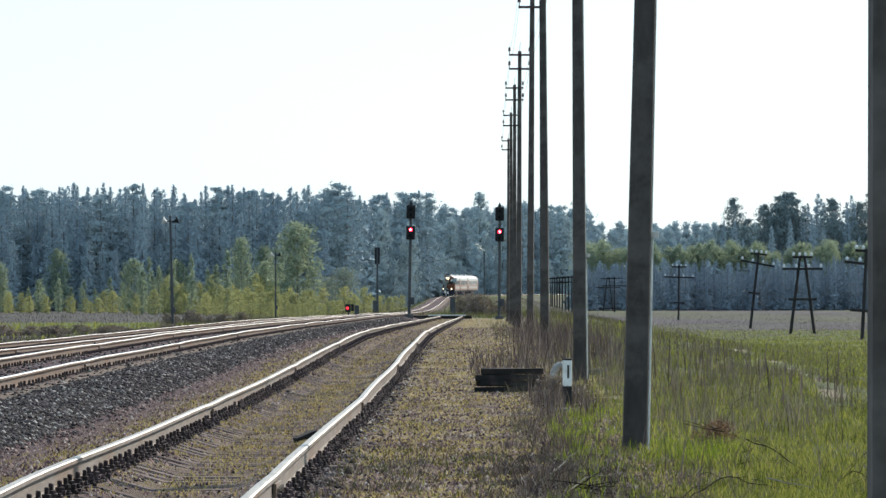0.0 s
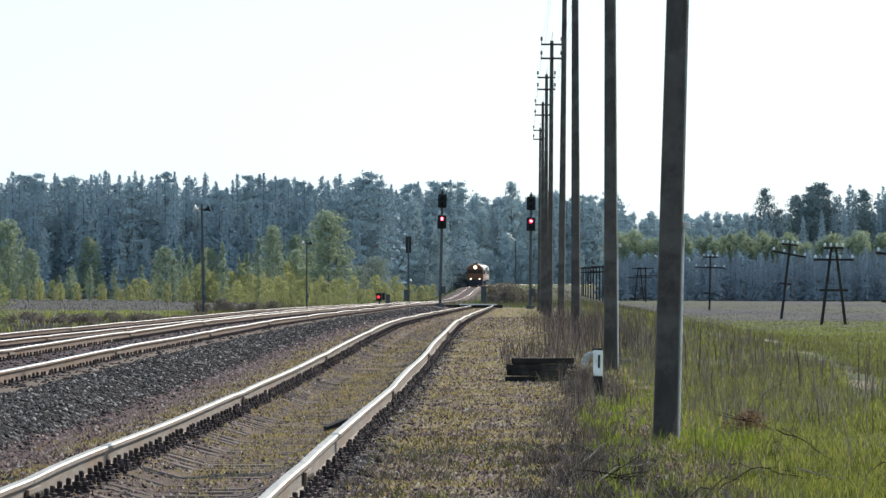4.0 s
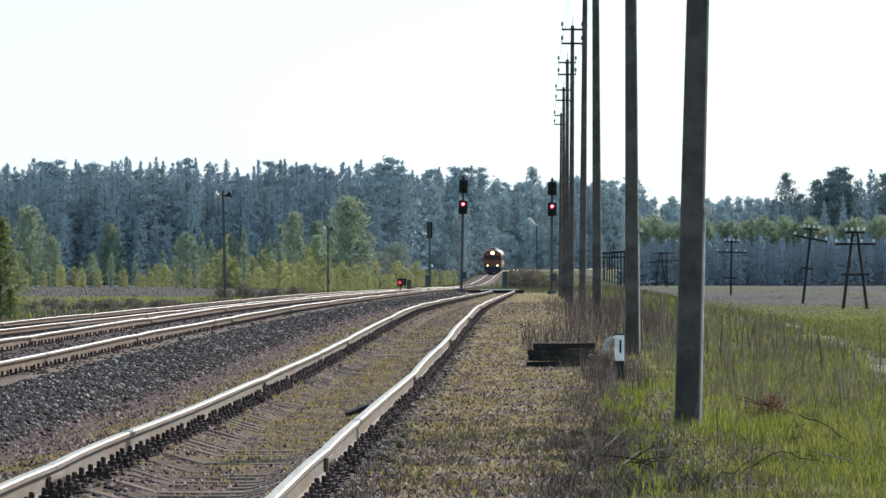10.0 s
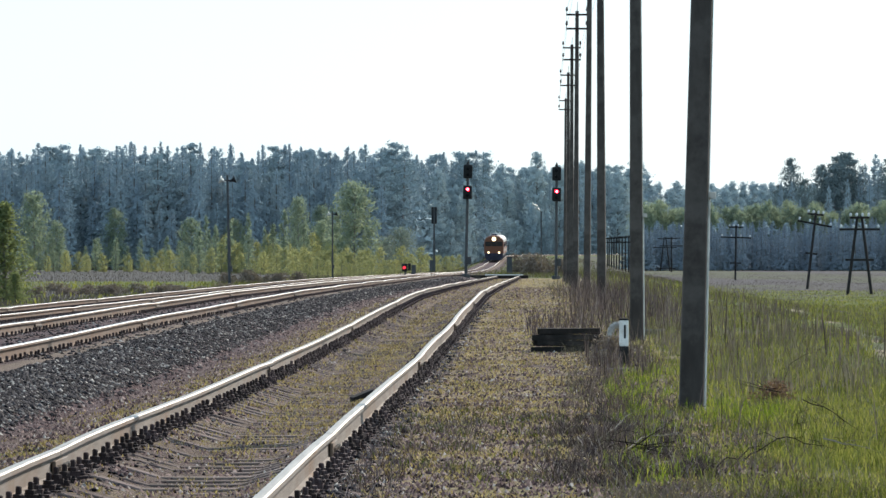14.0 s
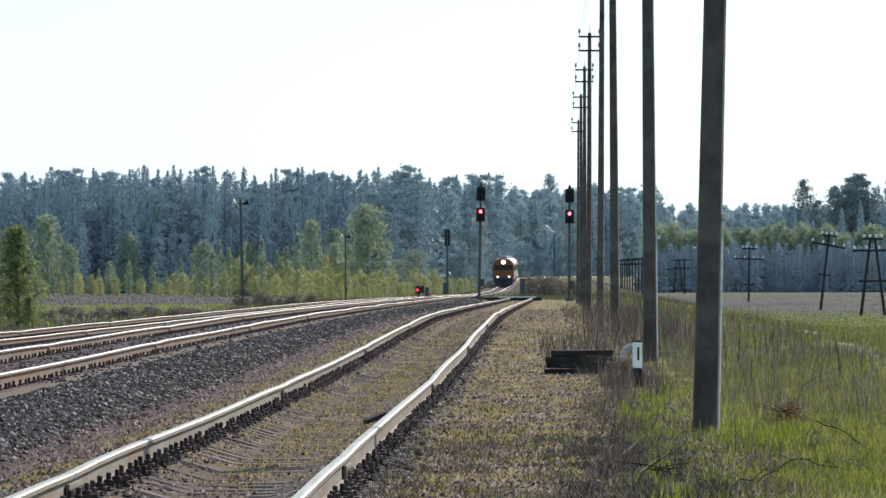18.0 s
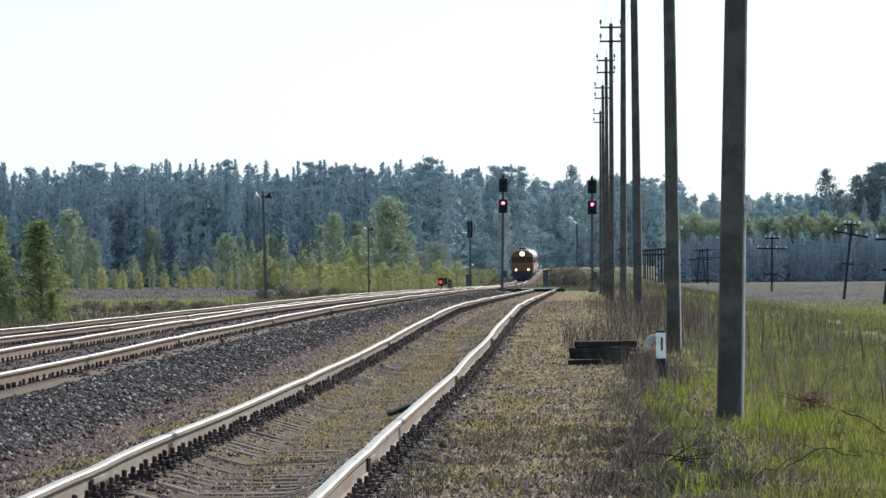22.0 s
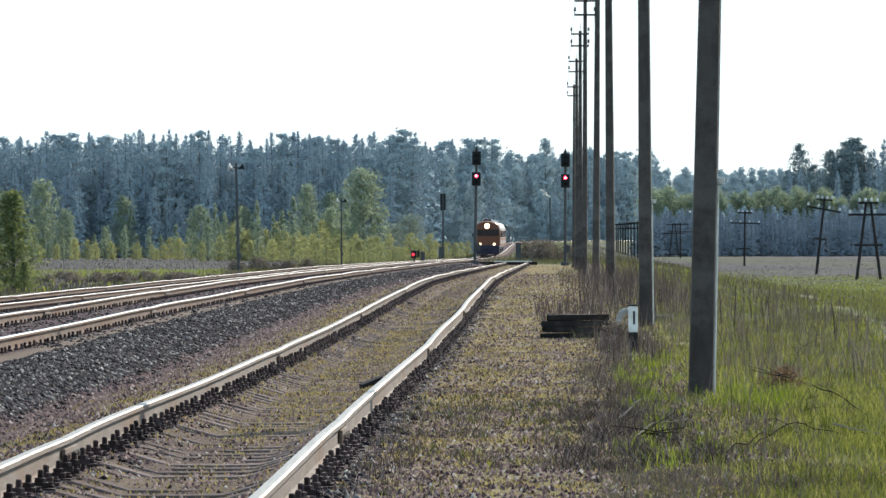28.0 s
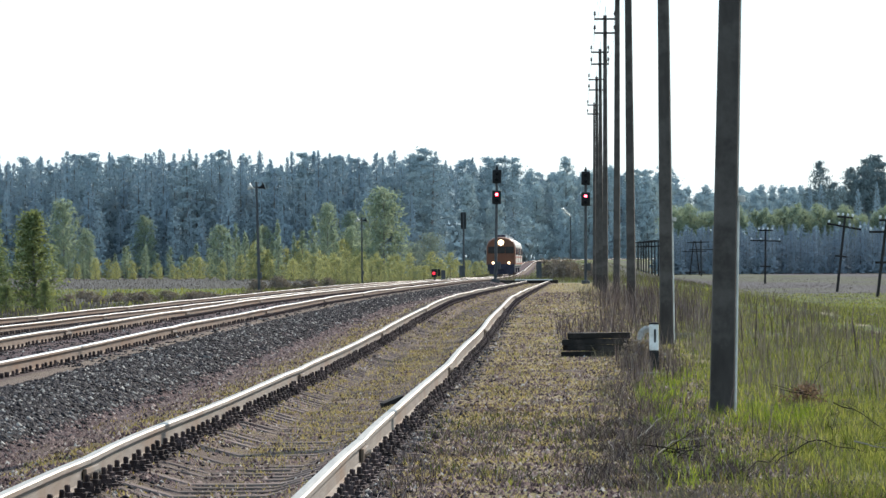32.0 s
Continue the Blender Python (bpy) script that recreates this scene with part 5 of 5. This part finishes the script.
def broadleaf(h, seed, n, limbs_n, leaf, bark, crown_from, radius, size, upright=0.55, cone=0.0, full=0.7, hang=False):
    """A trunk with rising limbs that fork into twigs; the leaves sit in small sprays along them, with gaps between."""
    r = np.random.RandomState(seed)
    lean = r.normal(0, 0.015, 2) * h
    limbs = [((0, 0, -0.3), (lean[0], lean[1], h * 0.94), 0.010 * h + 0.02, 0.02)]
    cs, ss = [], []
    per = n // (limbs_n * 8)
    for i in range(limbs_n):
        t = ((i + r.uniform(0, 1)) / limbs_n) ** 0.9
        z = h * (crown_from + (0.97 - crown_from) * t)
        w = radius * math.sin(math.pi * min(0.97, 0.14 + 0.84 * t)) ** full * (1 - cone * t) * r.uniform(0.6, 1.08)
        a = i * 2.4 + r.uniform(-0.5, 0.5)
        foot = np.array([lean[0] * z / h, lean[1] * z / h, max(0.05 * h, z - upright * w - 0.02 * h)])
        tip = np.array([foot[0] + w * math.cos(a), foot[1] + w * math.sin(a), z + 0.12 * w])
        limbs.append((tuple(foot), tuple(tip), 0.004 * h + 0.008, 0.008))
        for j in range(8):
            f = 0.3 + 0.72 * (j + r.uniform(0, 1)) / 8
            c = foot + (tip - foot) * f + r.normal(0, 0.5, 3) * np.array([0.22, 0.22, 0.26]) * (w + 0.12 * radius)
            s = radius * r.uniform(0.07, 0.16)
            cs.append(c + r.normal(0, 1, (per, 3)) * np.array([s, s, s * 0.8]))
            ss.append(r.uniform(0.5, 1.2, per) * size)
    k = n // 7                         # single leaves all through the crown
    tt, aa = r.rand(k), r.uniform(0, 6.283, k)
    ww = radius * np.sin(np.pi * np.minimum(0.97, 0.14 + 0.84 * tt)) ** full * np.sqrt(r.rand(k)) * 0.95 * (1 - cone * tt)
    cs.append(np.stack([ww * np.cos(aa), ww * np.sin(aa), h * (crown_from + (1.0 - crown_from) * tt)], 1))
    ss.append(r.uniform(0.5, 1.2, k) * size)
    trunk = mesh_from_bm("trunk", limbs_bm(limbs, 5), bark)
    return trunk, leaf_mesh("crown", np.concatenate(cs), np.concatenate(ss), leaf, seed + 1, 1.0, hang)


def tree_kind(name, meshes, label, category, group):
    return dict(name=name, trunk=meshes[0], crown=meshes[1], label=label, category=category, group=group)


def plant(kind, x, y, scale, turn, wide=1.0):
    z = on_ground(x, y) - 0.1
    m = Matrix.LocRotScale((x, y, z), Euler((0, 0, turn)), (scale * wide, scale * wide, scale))
    ob = thing(kind["name"], m, kind["label"], kind["category"], kind["group"])
    stem = link("trunk" if kind["category"] == "tree" else "stem", kind["trunk"], ob)
    if kind["category"] != "tree":
        tagged(stem, kind="stuff")
    link("crown", kind["crown"], ob)
    return ob


SPRUCES = [tree_kind("spruce_tree", spruce_meshes(20, 50 + i), "tall spruce in the forest edge, its needles painted haze blue", "tree", "forest") for i in range(5)]
COARSE = [tree_kind("spruce_tree", spruce_meshes(20, 250 + i, 1000, 1.25), "tall spruce deep in the forest, its needles painted haze blue", "tree", "forest") for i in range(3)]
SAPLINGS = [tree_kind("young_spruce", spruce_meshes(20, 260 + i, 1500, 0.95, HAZED_YOUNG_SPRUCE_LEAF), "young spruce planted in a dense stand, its needles painted dark haze blue", "tree", "plantation") for i in range(4)]
PINES = [tree_kind("pine_tree", pine_meshes(20, 60 + i, 4200, 0.22, 2.5, 0.45, 0.30), "tall pine with a ragged crown in the forest, its needles painted haze blue", "tree", "forest") for i in range(5)]
DISTANT = [tree_kind("far_tree", broadleaf(20, 65 + i, 4200, 26, HAZED_DISTANT_LEAF, BARK, 0.04, 3.2, 0.38, 0.6, 0.35, 0.7, True), "distant mixed woodland tree, its leaves paled and blued for haze", "tree", "forest") for i in range(4)]
OLD_PINES = [tree_kind("old_pine", pine_meshes(24, 160 + i, 6000, 0.18, 4.6, 0.78, 0.38, SILHOUETTE_PINE_LEAF), "old pine with a ragged pointed crown above the plantation, darkened as a silhouette", "tree", "old pines") for i in range(4)]
BIRCHES = [tree_kind("birch_tree", broadleaf(14, 70 + i, 5600, 28, HAZED_BIRCH_LEAF, BARK, 0.10, 3.7, 0.29, 0.75, 0.0, 0.45), "birch standing before the forest, its green muted for haze", "tree", "birches") for i in range(4)]
ASPENS = [tree_kind("young_tree", broadleaf(8, 80 + i, 1500, 16, HAZED_BIRCH_LEAF, BARK, 0.05, 1.15, 0.19, 1.1, 0.35), "slender young tree with light green leaves muted for haze", "tree", "young trees") for i in range(3)]
WILLOWS = [tree_kind("willow_shrub", broadleaf(5, 90 + i, 1500, 15, SHRUB_LEAF, BARK, 0.03, 1.5, 0.16, 1.2, 0.25, 0.5), "yellow-green willow shrub at the edge of the marsh", "shrub", "willow shrubs") for i in range(3)]
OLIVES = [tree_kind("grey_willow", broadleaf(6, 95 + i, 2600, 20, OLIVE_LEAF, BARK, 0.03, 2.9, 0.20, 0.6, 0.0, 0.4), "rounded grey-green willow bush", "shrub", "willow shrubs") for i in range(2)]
ALDERS = [tree_kind("alder_tree", broadleaf(5, 100 + i, 6000, 30, ALDER_LEAF, BARK, 0.02, 1.25, 0.085, 0.5, 0.93, 0.18), "small conical alder beside the tracks", "tree", "alders beside the loop") for i in range(3)]
BARES = [tree_kind("bare_bush", broadleaf(2, 110 + i, 2200, 18, TWIG, BARK, 0.02, 1.5, 0.15, 0.9, 0.0, 0.4), "brown leafless bush beside the line", "shrub", "bare bushes") for i in range(2)]


def build_forest():
    r = random.Random(17)

    woods = {}

    def row(kinds, y, dy, x0, x1, gap, h0, h1, base, wide=(0.85, 1.15), far=""):
        x = x0
        while x < x1:
            k = r.choice(kinds)
            place = (x + r.uniform(-0.3, 0.3) * gap, y + r.uniform(-dy, dy), r.uniform(h0, h1) / base, r.uniform(0, 6.28), r.uniform(*wide))
            if far:
                woods.setdefault((far, k["crown"].materials[0].name), []).append((k["crown"], place))
            else:
                plant(k, *place)
            x += gap * r.uniform(0.7, 1.3)

    def join_woods():
        """The deep and distant woods, which nobody could count."""
        for (name, leaf), trees in woods.items():
            vs, n = [], 0
            for me, (x, y, scale, turn, wide) in trees:
                co = np.empty(len(me.vertices) * 3, dtype=np.float32)
                me.vertices.foreach_get("co", co)
                co = co.reshape(-1, 3) * np.array([scale * wide, scale * wide, scale])
                c, s = math.cos(turn), math.sin(turn)
                vs.append(np.stack([co[:, 0] * c - co[:, 1] * s + x, co[:, 0] * s + co[:, 1] * c + y, co[:, 2] + on_ground(x, y)], 1))
                n += len(co)
            tagged(new(name, tri_mesh(name, np.concatenate(vs), np.arange(n).reshape(-1, 3), MATS[leaf])), "deep conifer and birch woods behind the forest edge, in haze-tinted colours", "woods", kind="stuff")

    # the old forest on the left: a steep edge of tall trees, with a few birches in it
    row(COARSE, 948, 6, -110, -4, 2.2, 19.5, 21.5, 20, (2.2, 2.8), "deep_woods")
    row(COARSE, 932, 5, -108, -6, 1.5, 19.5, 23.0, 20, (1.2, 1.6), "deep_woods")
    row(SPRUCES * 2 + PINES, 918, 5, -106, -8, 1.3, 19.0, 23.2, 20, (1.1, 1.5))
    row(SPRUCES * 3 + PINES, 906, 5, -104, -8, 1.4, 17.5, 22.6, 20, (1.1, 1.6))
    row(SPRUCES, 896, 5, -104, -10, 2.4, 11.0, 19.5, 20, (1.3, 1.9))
    row(BIRCHES, 886, 6, -96, -12, 19.0, 9.0, 12.5, 14, (0.7, 0.9))
    # it steps back towards the line
    row(COARSE, 1005, 6, -16, 9, 1.7, 20.0, 23.0, 20, (2.0, 2.6), "deep_woods")
    row(SPRUCES + PINES, 985, 7, -14, 8, 1.3, 19.5, 23.5, 20, (1.1, 1.4))
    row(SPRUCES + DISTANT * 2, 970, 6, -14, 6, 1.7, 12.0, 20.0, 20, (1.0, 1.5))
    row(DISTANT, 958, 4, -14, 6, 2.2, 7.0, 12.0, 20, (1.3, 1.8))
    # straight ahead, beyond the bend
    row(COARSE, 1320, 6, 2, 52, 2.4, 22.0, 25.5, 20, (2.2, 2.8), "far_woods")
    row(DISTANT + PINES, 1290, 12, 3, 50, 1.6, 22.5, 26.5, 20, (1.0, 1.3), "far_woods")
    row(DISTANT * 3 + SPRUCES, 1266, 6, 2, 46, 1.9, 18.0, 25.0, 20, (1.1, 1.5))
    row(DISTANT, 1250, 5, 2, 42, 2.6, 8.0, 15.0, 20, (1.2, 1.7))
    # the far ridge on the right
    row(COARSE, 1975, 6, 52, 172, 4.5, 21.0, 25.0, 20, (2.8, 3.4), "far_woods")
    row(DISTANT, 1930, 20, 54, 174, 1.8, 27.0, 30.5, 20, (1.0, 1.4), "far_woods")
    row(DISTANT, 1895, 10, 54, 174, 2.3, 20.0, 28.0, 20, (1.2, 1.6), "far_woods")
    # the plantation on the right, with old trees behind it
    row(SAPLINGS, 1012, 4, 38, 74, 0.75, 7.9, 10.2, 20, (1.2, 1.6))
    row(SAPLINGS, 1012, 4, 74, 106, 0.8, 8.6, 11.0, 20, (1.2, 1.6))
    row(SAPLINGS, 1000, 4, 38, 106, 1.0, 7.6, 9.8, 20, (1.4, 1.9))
    row(COARSE, 1024, 5, 38, 108, 2.0, 9.0, 10.6, 20, (2.4, 3.0), "deep_woods")
    row(BIRCHES, 1034, 5, 40, 108, 1.2, 16.4, 20.6, 20, (0.55, 0.85))
    row(COARSE, 1110, 6, 84, 126, 2.2, 16.0, 20.0, 20, (1.8, 2.4), "deep_woods")
    row(COARSE, 1098, 5, 82, 126, 1.7, 19.0, 25.0, 20, (1.2, 1.6), "deep_woods")
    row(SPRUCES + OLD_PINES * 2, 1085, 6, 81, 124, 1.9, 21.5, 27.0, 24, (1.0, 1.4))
    row(SPRUCES + BIRCHES, 1065, 6, 71, 120, 2.5, 13.0, 18.0, 18, (0.9, 1.3))
    join_woods()
    # young growth before the left-hand forest
    row(ASPENS * 2 + WILLOWS, 800, 12, -80, -38, 1.4, 3.0, 5.2, 7, (0.9, 1.5))
    row(ASPENS + WILLOWS * 2, 770, 12, -76, -20, 1.3, 2.0, 4.0, 5.5, (0.9, 1.5))
    row(WILLOWS * 2 + ASPENS, 705, 8, -34, -17, 0.85, 4.6, 7.0, 6, (0.7, 1.0))
    row(WILLOWS * 2 + ASPENS, 690, 8, -34, -15, 1.0, 2.8, 4.6, 5, (0.9, 1.2))
    row(WILLOWS, 640, 10, -24, -2.5, 0.75, 2.0, 3.8, 5, (1.0, 1.4))
    row(WILLOWS, 560, 10, -17, -3.5, 0.8, 1.3, 2.6, 5, (1.0, 1.4))
    row(WILLOWS, 690, 8, -4, 2.5, 0.9, 1.8, 3.0, 5, (1.0, 1.4))
    # brown brush behind the loop
    row(BARES, 290, 30, -27, -11.5, 0.36, 0.3, 0.62, 2, (1.2, 1.9))
    row(BARES, 420, 12, -17.5, -11.5, 0.8, 0.7, 1.15, 2)
    row(BARES, 470, 12, 7.0, 11.0, 1.2, 1.3, 2.0, 2)


build_forest()
for _k, _x, _y, _h, _w in (
        (0, -12.3, 690.0, 12.6, 1.2), (1, -14.8, 700.0, 7.2, 0.8), (2, -17.0, 705.0, 7.5, 0.8),      # the large birch and its neighbours
        (3, -65.5, 810.0, 13.0, 0.85), (0, -61.6, 806.0, 8.2, 0.8), (2, -72.0, 812.0, 9.0, 0.8),
        (1, -36.0, 720.0, 8.0, 0.95), (2, -23.0, 800.0, 12.0, 0.7)):
    plant(BIRCHES[_k], _x, _y, _h / 14, _k * 1.3 + _x, _w)
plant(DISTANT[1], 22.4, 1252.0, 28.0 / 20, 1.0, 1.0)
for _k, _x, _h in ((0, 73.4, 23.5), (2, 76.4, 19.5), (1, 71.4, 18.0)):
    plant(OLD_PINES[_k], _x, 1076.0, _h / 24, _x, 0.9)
for _x, _y, _h in ((-5.9, 690.0, 6.4), (-8.0, 700.0, 5.2)):
    plant(OLIVES[0], _x, _y, _h / 6, _x, 1.0)
plant(BARES[0], spot(0.95, 66.5)[0], 66.5, 0.2, 0.4, 0.9)
plant(BARES[1], spot(0.78, 63.0)[0], 63.0, 0.13, 2.4, 0.9)
for _k, _x, _y, _h, _w in ((0, -19.05, 220.0, 4.5, 1.8), (1, -21.0, 218.0, 3.9, 1.8), (2, -22.4, 215.0, 3.6, 1.5), (1, -22.2, 230.0, 4.8, 1.3), (2, -24.0, 225.0, 4.6, 1.4), (0, -20.4, 206.0, 1.8, 1.8), (2, -18.3, 216.0, 1.5, 1.8), (1, -19.6, 212.0, 1.3, 2.0)):
    plant(ALDERS[_k], _x, _y, _h / 5, _x * 2, _w)


# ---- the train ----
CREAM = surface("cream_coach_paint", (0.34, 0.33, 0.30), (0.44, 0.425, 0.39), 3, 0.4, 0, 0.05, (0.26, 0.24, 0.215), 0.6)
ORANGE = surface("orange_front_paint", (0.125, 0.050, 0.030), (0.175, 0.070, 0.038), 3, 0.5, 0, 0.05, (0.14, 0.07, 0.045), 0.8)
BAND = surface("brown_red_band_paint", (0.22, 0.06, 0.035), (0.28, 0.08, 0.045), 3, 0.45, 0, 0.05)
ROOF = surface("grey_coach_roof", (0.36, 0.37, 0.38), (0.50, 0.50, 0.50), 3, 0.5, 0, 0.1, (0.22, 0.21, 0.2), 0.6)
UNDER = surface("black_underframe", (0.018, 0.018, 0.030), (0.046, 0.045, 0.068), 6, 0.7, 0, 0.2)
PANE = surface("dark_window_glass", (0.022, 0.019, 0.018), (0.036, 0.031, 0.030), 3, 0.12, 0, 0, specular=0.16)
CAR_L, CAR_GAP = 24.6, 0.7
SECTION = [(-1.50, 1.10), (-1.55, 1.25), (-1.55, 2.9), (-1.50, 3.35), (-1.32, 3.72), (-0.95, 3.98), (-0.45, 4.12), (0.0, 4.16)]
SECTION += [(-x, z) for x, z in SECTION[-2::-1]]


def hull(bm, y0, y1, pts, nose=()):
    """A long body of one section; nose: rows (y, inset, drop) that round off its front."""
    rings = []
    for y, k, d in [(y1, 0, 0)] + [(y0, 0, 0)] + list(nose):
        rings.append([bm.verts.new((x * (1 - k), y, 1.10 + (z - 1.10) * (1 - d))) for x, z in pts])
    n = len(pts)
    for a, b in zip(rings, rings[1:]):
        for i in range(n):
            bm.faces.new((a[i], b[i], b[(i + 1) % n], a[(i + 1) % n]))
    bm.faces.new(rings[0])
    bm.faces.new(rings[-1][::-1])
    bmesh.ops.recalc_face_normals(bm, faces=bm.faces)
    return bm


def wheelset(parent, y):
    for s in (-1, 1):
        c = Matrix.Translation((s * 0.79, y, 0.475)) @ pose(0, 0, 0, 0, 90, 0)
        part("wheel", lathe(bmesh.new(), [(0.475, -0.065), (0.475, 0.05), (0.40, 0.055), (0.30, 0.02), (0.12, 0.06), (0.05, 0.06)], 20, c), IRON, parent)
    part("axle", rod(bmesh.new(), (-0.75, y, 0.475), (0.75, y, 0.475), 0.08), IRON, parent)


def railcar(front):
    car = thing("railcar", Matrix.Identity(4), "diesel railcar with an orange front, cream sides and three lit headlights" if front else
                "cream railcar coupled in the diesel train", "train", "diesel train")
    y0, y1 = 0.55, CAR_L
    body = part("body", hull(bmesh.new(), y0, y1, SECTION, [] if not front else [(0.25, 0.02, 0.012), (0.06, 0.05, 0.035)]), CREAM, car)
    roof_pts = [(x * 1.004, z + 0.012) for x, z in SECTION if z > 3.3]
    bm = bmesh.new()
    a, b = [[bm.verts.new((x, y, z)) for x, z in roof_pts] for y in (y0 + 0.4, y1)]
    for i in range(len(roof_pts) - 1):
        bm.faces.new((a[i], b[i], b[i + 1], a[i + 1]))
    part("roof", bm, ROOF, car)
    for s in (-1, 1):
        part("stripe", box(bmesh.new(), s * 1.552 - 0.006, s * 1.552 + 0.006, 0.7, y1 - 0.1, 1.95, 2.12), BAND, car)
        part("stripe", box(bmesh.new(), s * 1.552 - 0.006, s * 1.552 + 0.006, 0.7, y1 - 0.1, 1.25, 1.42), BAND, car)
        for i in range(9):
            yy = 3.4 + i * 2.15
            w = part("window", box(bmesh.new(), s * 1.545 - 0.02, s * 1.545 + 0.02, yy, yy + 1.25, 2.25, 3.05, 0.015), PANE, car)
        for yy in (1.7, y1 - 1.9):
            part("door", box(bmesh.new(), s * 1.553 - 0.012, s * 1.553 + 0.012, yy, yy + 0.95, 1.2, 3.15, 0.01), BAND, car)
    for i, yy in enumerate((4.2, 9.5, 14.8, 20.0)):
        part("roof_vent", box(bmesh.new(), -0.55, 0.55, yy, yy + (2.4 if i == 0 else 1.1), 4.05, 4.42 if i == 0 else 4.32, 0.06), ROOF, car)
    part("underframe", box(bmesh.new(), -1.42, 1.42, 0.5, y1 - 0.2, 0.85, 1.14, 0.02), UNDER, car)
    for yy, l in ((8.5, 2.2), (12.0, 2.6), (15.3, 1.6)):
        part("equipment_box", box(bmesh.new(), -1.35, 1.35, yy, yy + l, 0.35, 0.88, 0.04), UNDER, car)
    for yc in (4.2, y1 - 4.0):
        bogie = part("bogie", box(bmesh.new(), -1.12, 1.12, yc - 1.7, yc + 1.7, 0.50, 0.85, 0.05), UNDER, car)
        for k in (-1.15, 1.15):
            wheelset(bogie, yc + k)
    if front:
        bm = bmesh.new()
        pts = [(x, z) for x, z in SECTION if z > 1.2]
        ring = [[bm.verts.new((x * k, y, 1.10 + (z - 1.10) * d)) for x, z in pts] for y, k, d in ((0.01, 0.915, 0.935), (0.035, 0.955, 0.968), (0.26, 0.986, 0.992), (0.62, 1.004, 1.003))]
        for a, b in zip(ring, ring[1:]):
            for i in range(len(pts) - 1):
                bm.faces.new((a[i], b[i], b[i + 1], a[i + 1]))
        bm.faces.new(ring[0][::-1])
        part("front_panel", bm, ORANGE, car, "orange front panel")
        for x0, x1 in ((-1.36, -0.47), (-0.43, 0.43), (0.47, 1.36)):
            part("windscreen", box(bmesh.new(), x0, x1, -0.03, 0.03, 2.42, 3.14, 0.03), PANE, car)
        part("exhaust_hood", box(bmesh.new(), -0.45, 0.45, 1.6, 3.0, 4.05, 4.40, 0.08), UNDER, car)
        part("bib", box(bmesh.new(), -1.42, 1.42, -0.05, 0.03, 0.55, 1.30, 0.04), UNDER, car)
        part("headlight_box", box(bmesh.new(), -0.42, 0.42, -0.06, 0.5, 3.28, 3.86, 0.09), ORANGE, car)
        c = Matrix.Translation((0, -0.06, 3.56)) @ pose(0, 0, 0, 90, 0, 0)
        part("headlight", lathe(bmesh.new(), [(0.31, -0.02), (0.31, 0.02), (0.2, 0.07)], 20, c), LAMP_GLOW, car, "lit round headlight")
        for s in (-1, 1):
            c = Matrix.Translation((s * 0.83, -0.05, 1.42)) @ pose(0, 0, 0, 90, 0, 0)
            part("marker_lamp", lathe(bmesh.new(), [(0.135, -0.03), (0.135, 0.02), (0.08, 0.06)], 16, c), LAMP_GLOW, car, "lit round marker lamp")
            part("buffer", rod(bmesh.new(), (s * 0.9, -0.35, 1.04), (s * 0.9, 0.3, 1.04), 0.09), UNDER, car)
            part("mirror", box(bmesh.new(), s * 1.66 - 0.07, s * 1.66 + 0.07, 0.30, 0.36, 2.3, 2.75, 0.02), UNDER, car)
        part("coupler", box(bmesh.new(), -0.22, 0.22, -0.55, 0.4, 0.72, 1.02, 0.05), UNDER, car)
        part("plough", box(bmesh.new(), -1.25, 1.25, -0.12, 0.0, 0.22, 0.80, 0.03), UNDER, car)
    return car


CARS = [railcar(True), railcar(False), railcar(False)]
FRONT_AT_END, SPEED = 534.0, 14.8


def car_pose(front):
    """A car whose nose stands at y = front on the main line."""
    a, b = [Vector((float(U2 + line_x(y)), y, float(rail_z(2, y)))) for y in (front + 3.5, front + 20.5)]
    d = (b - a).normalized()
    p = a - d * 3.5
    return Matrix.LocRotScale(p, Euler((math.asin(d.z), 0, -math.atan2(d.x, d.y))), None)


def motions():
    for i, car in enumerate(CARS):
        rows = []
        for k in range(33):
            front = FRONT_AT_END + SPEED * (32 - k) + i * (CAR_L + CAR_GAP)
            rows.append((float(k), car_pose(front)))
        walk(car, rows)


motions()
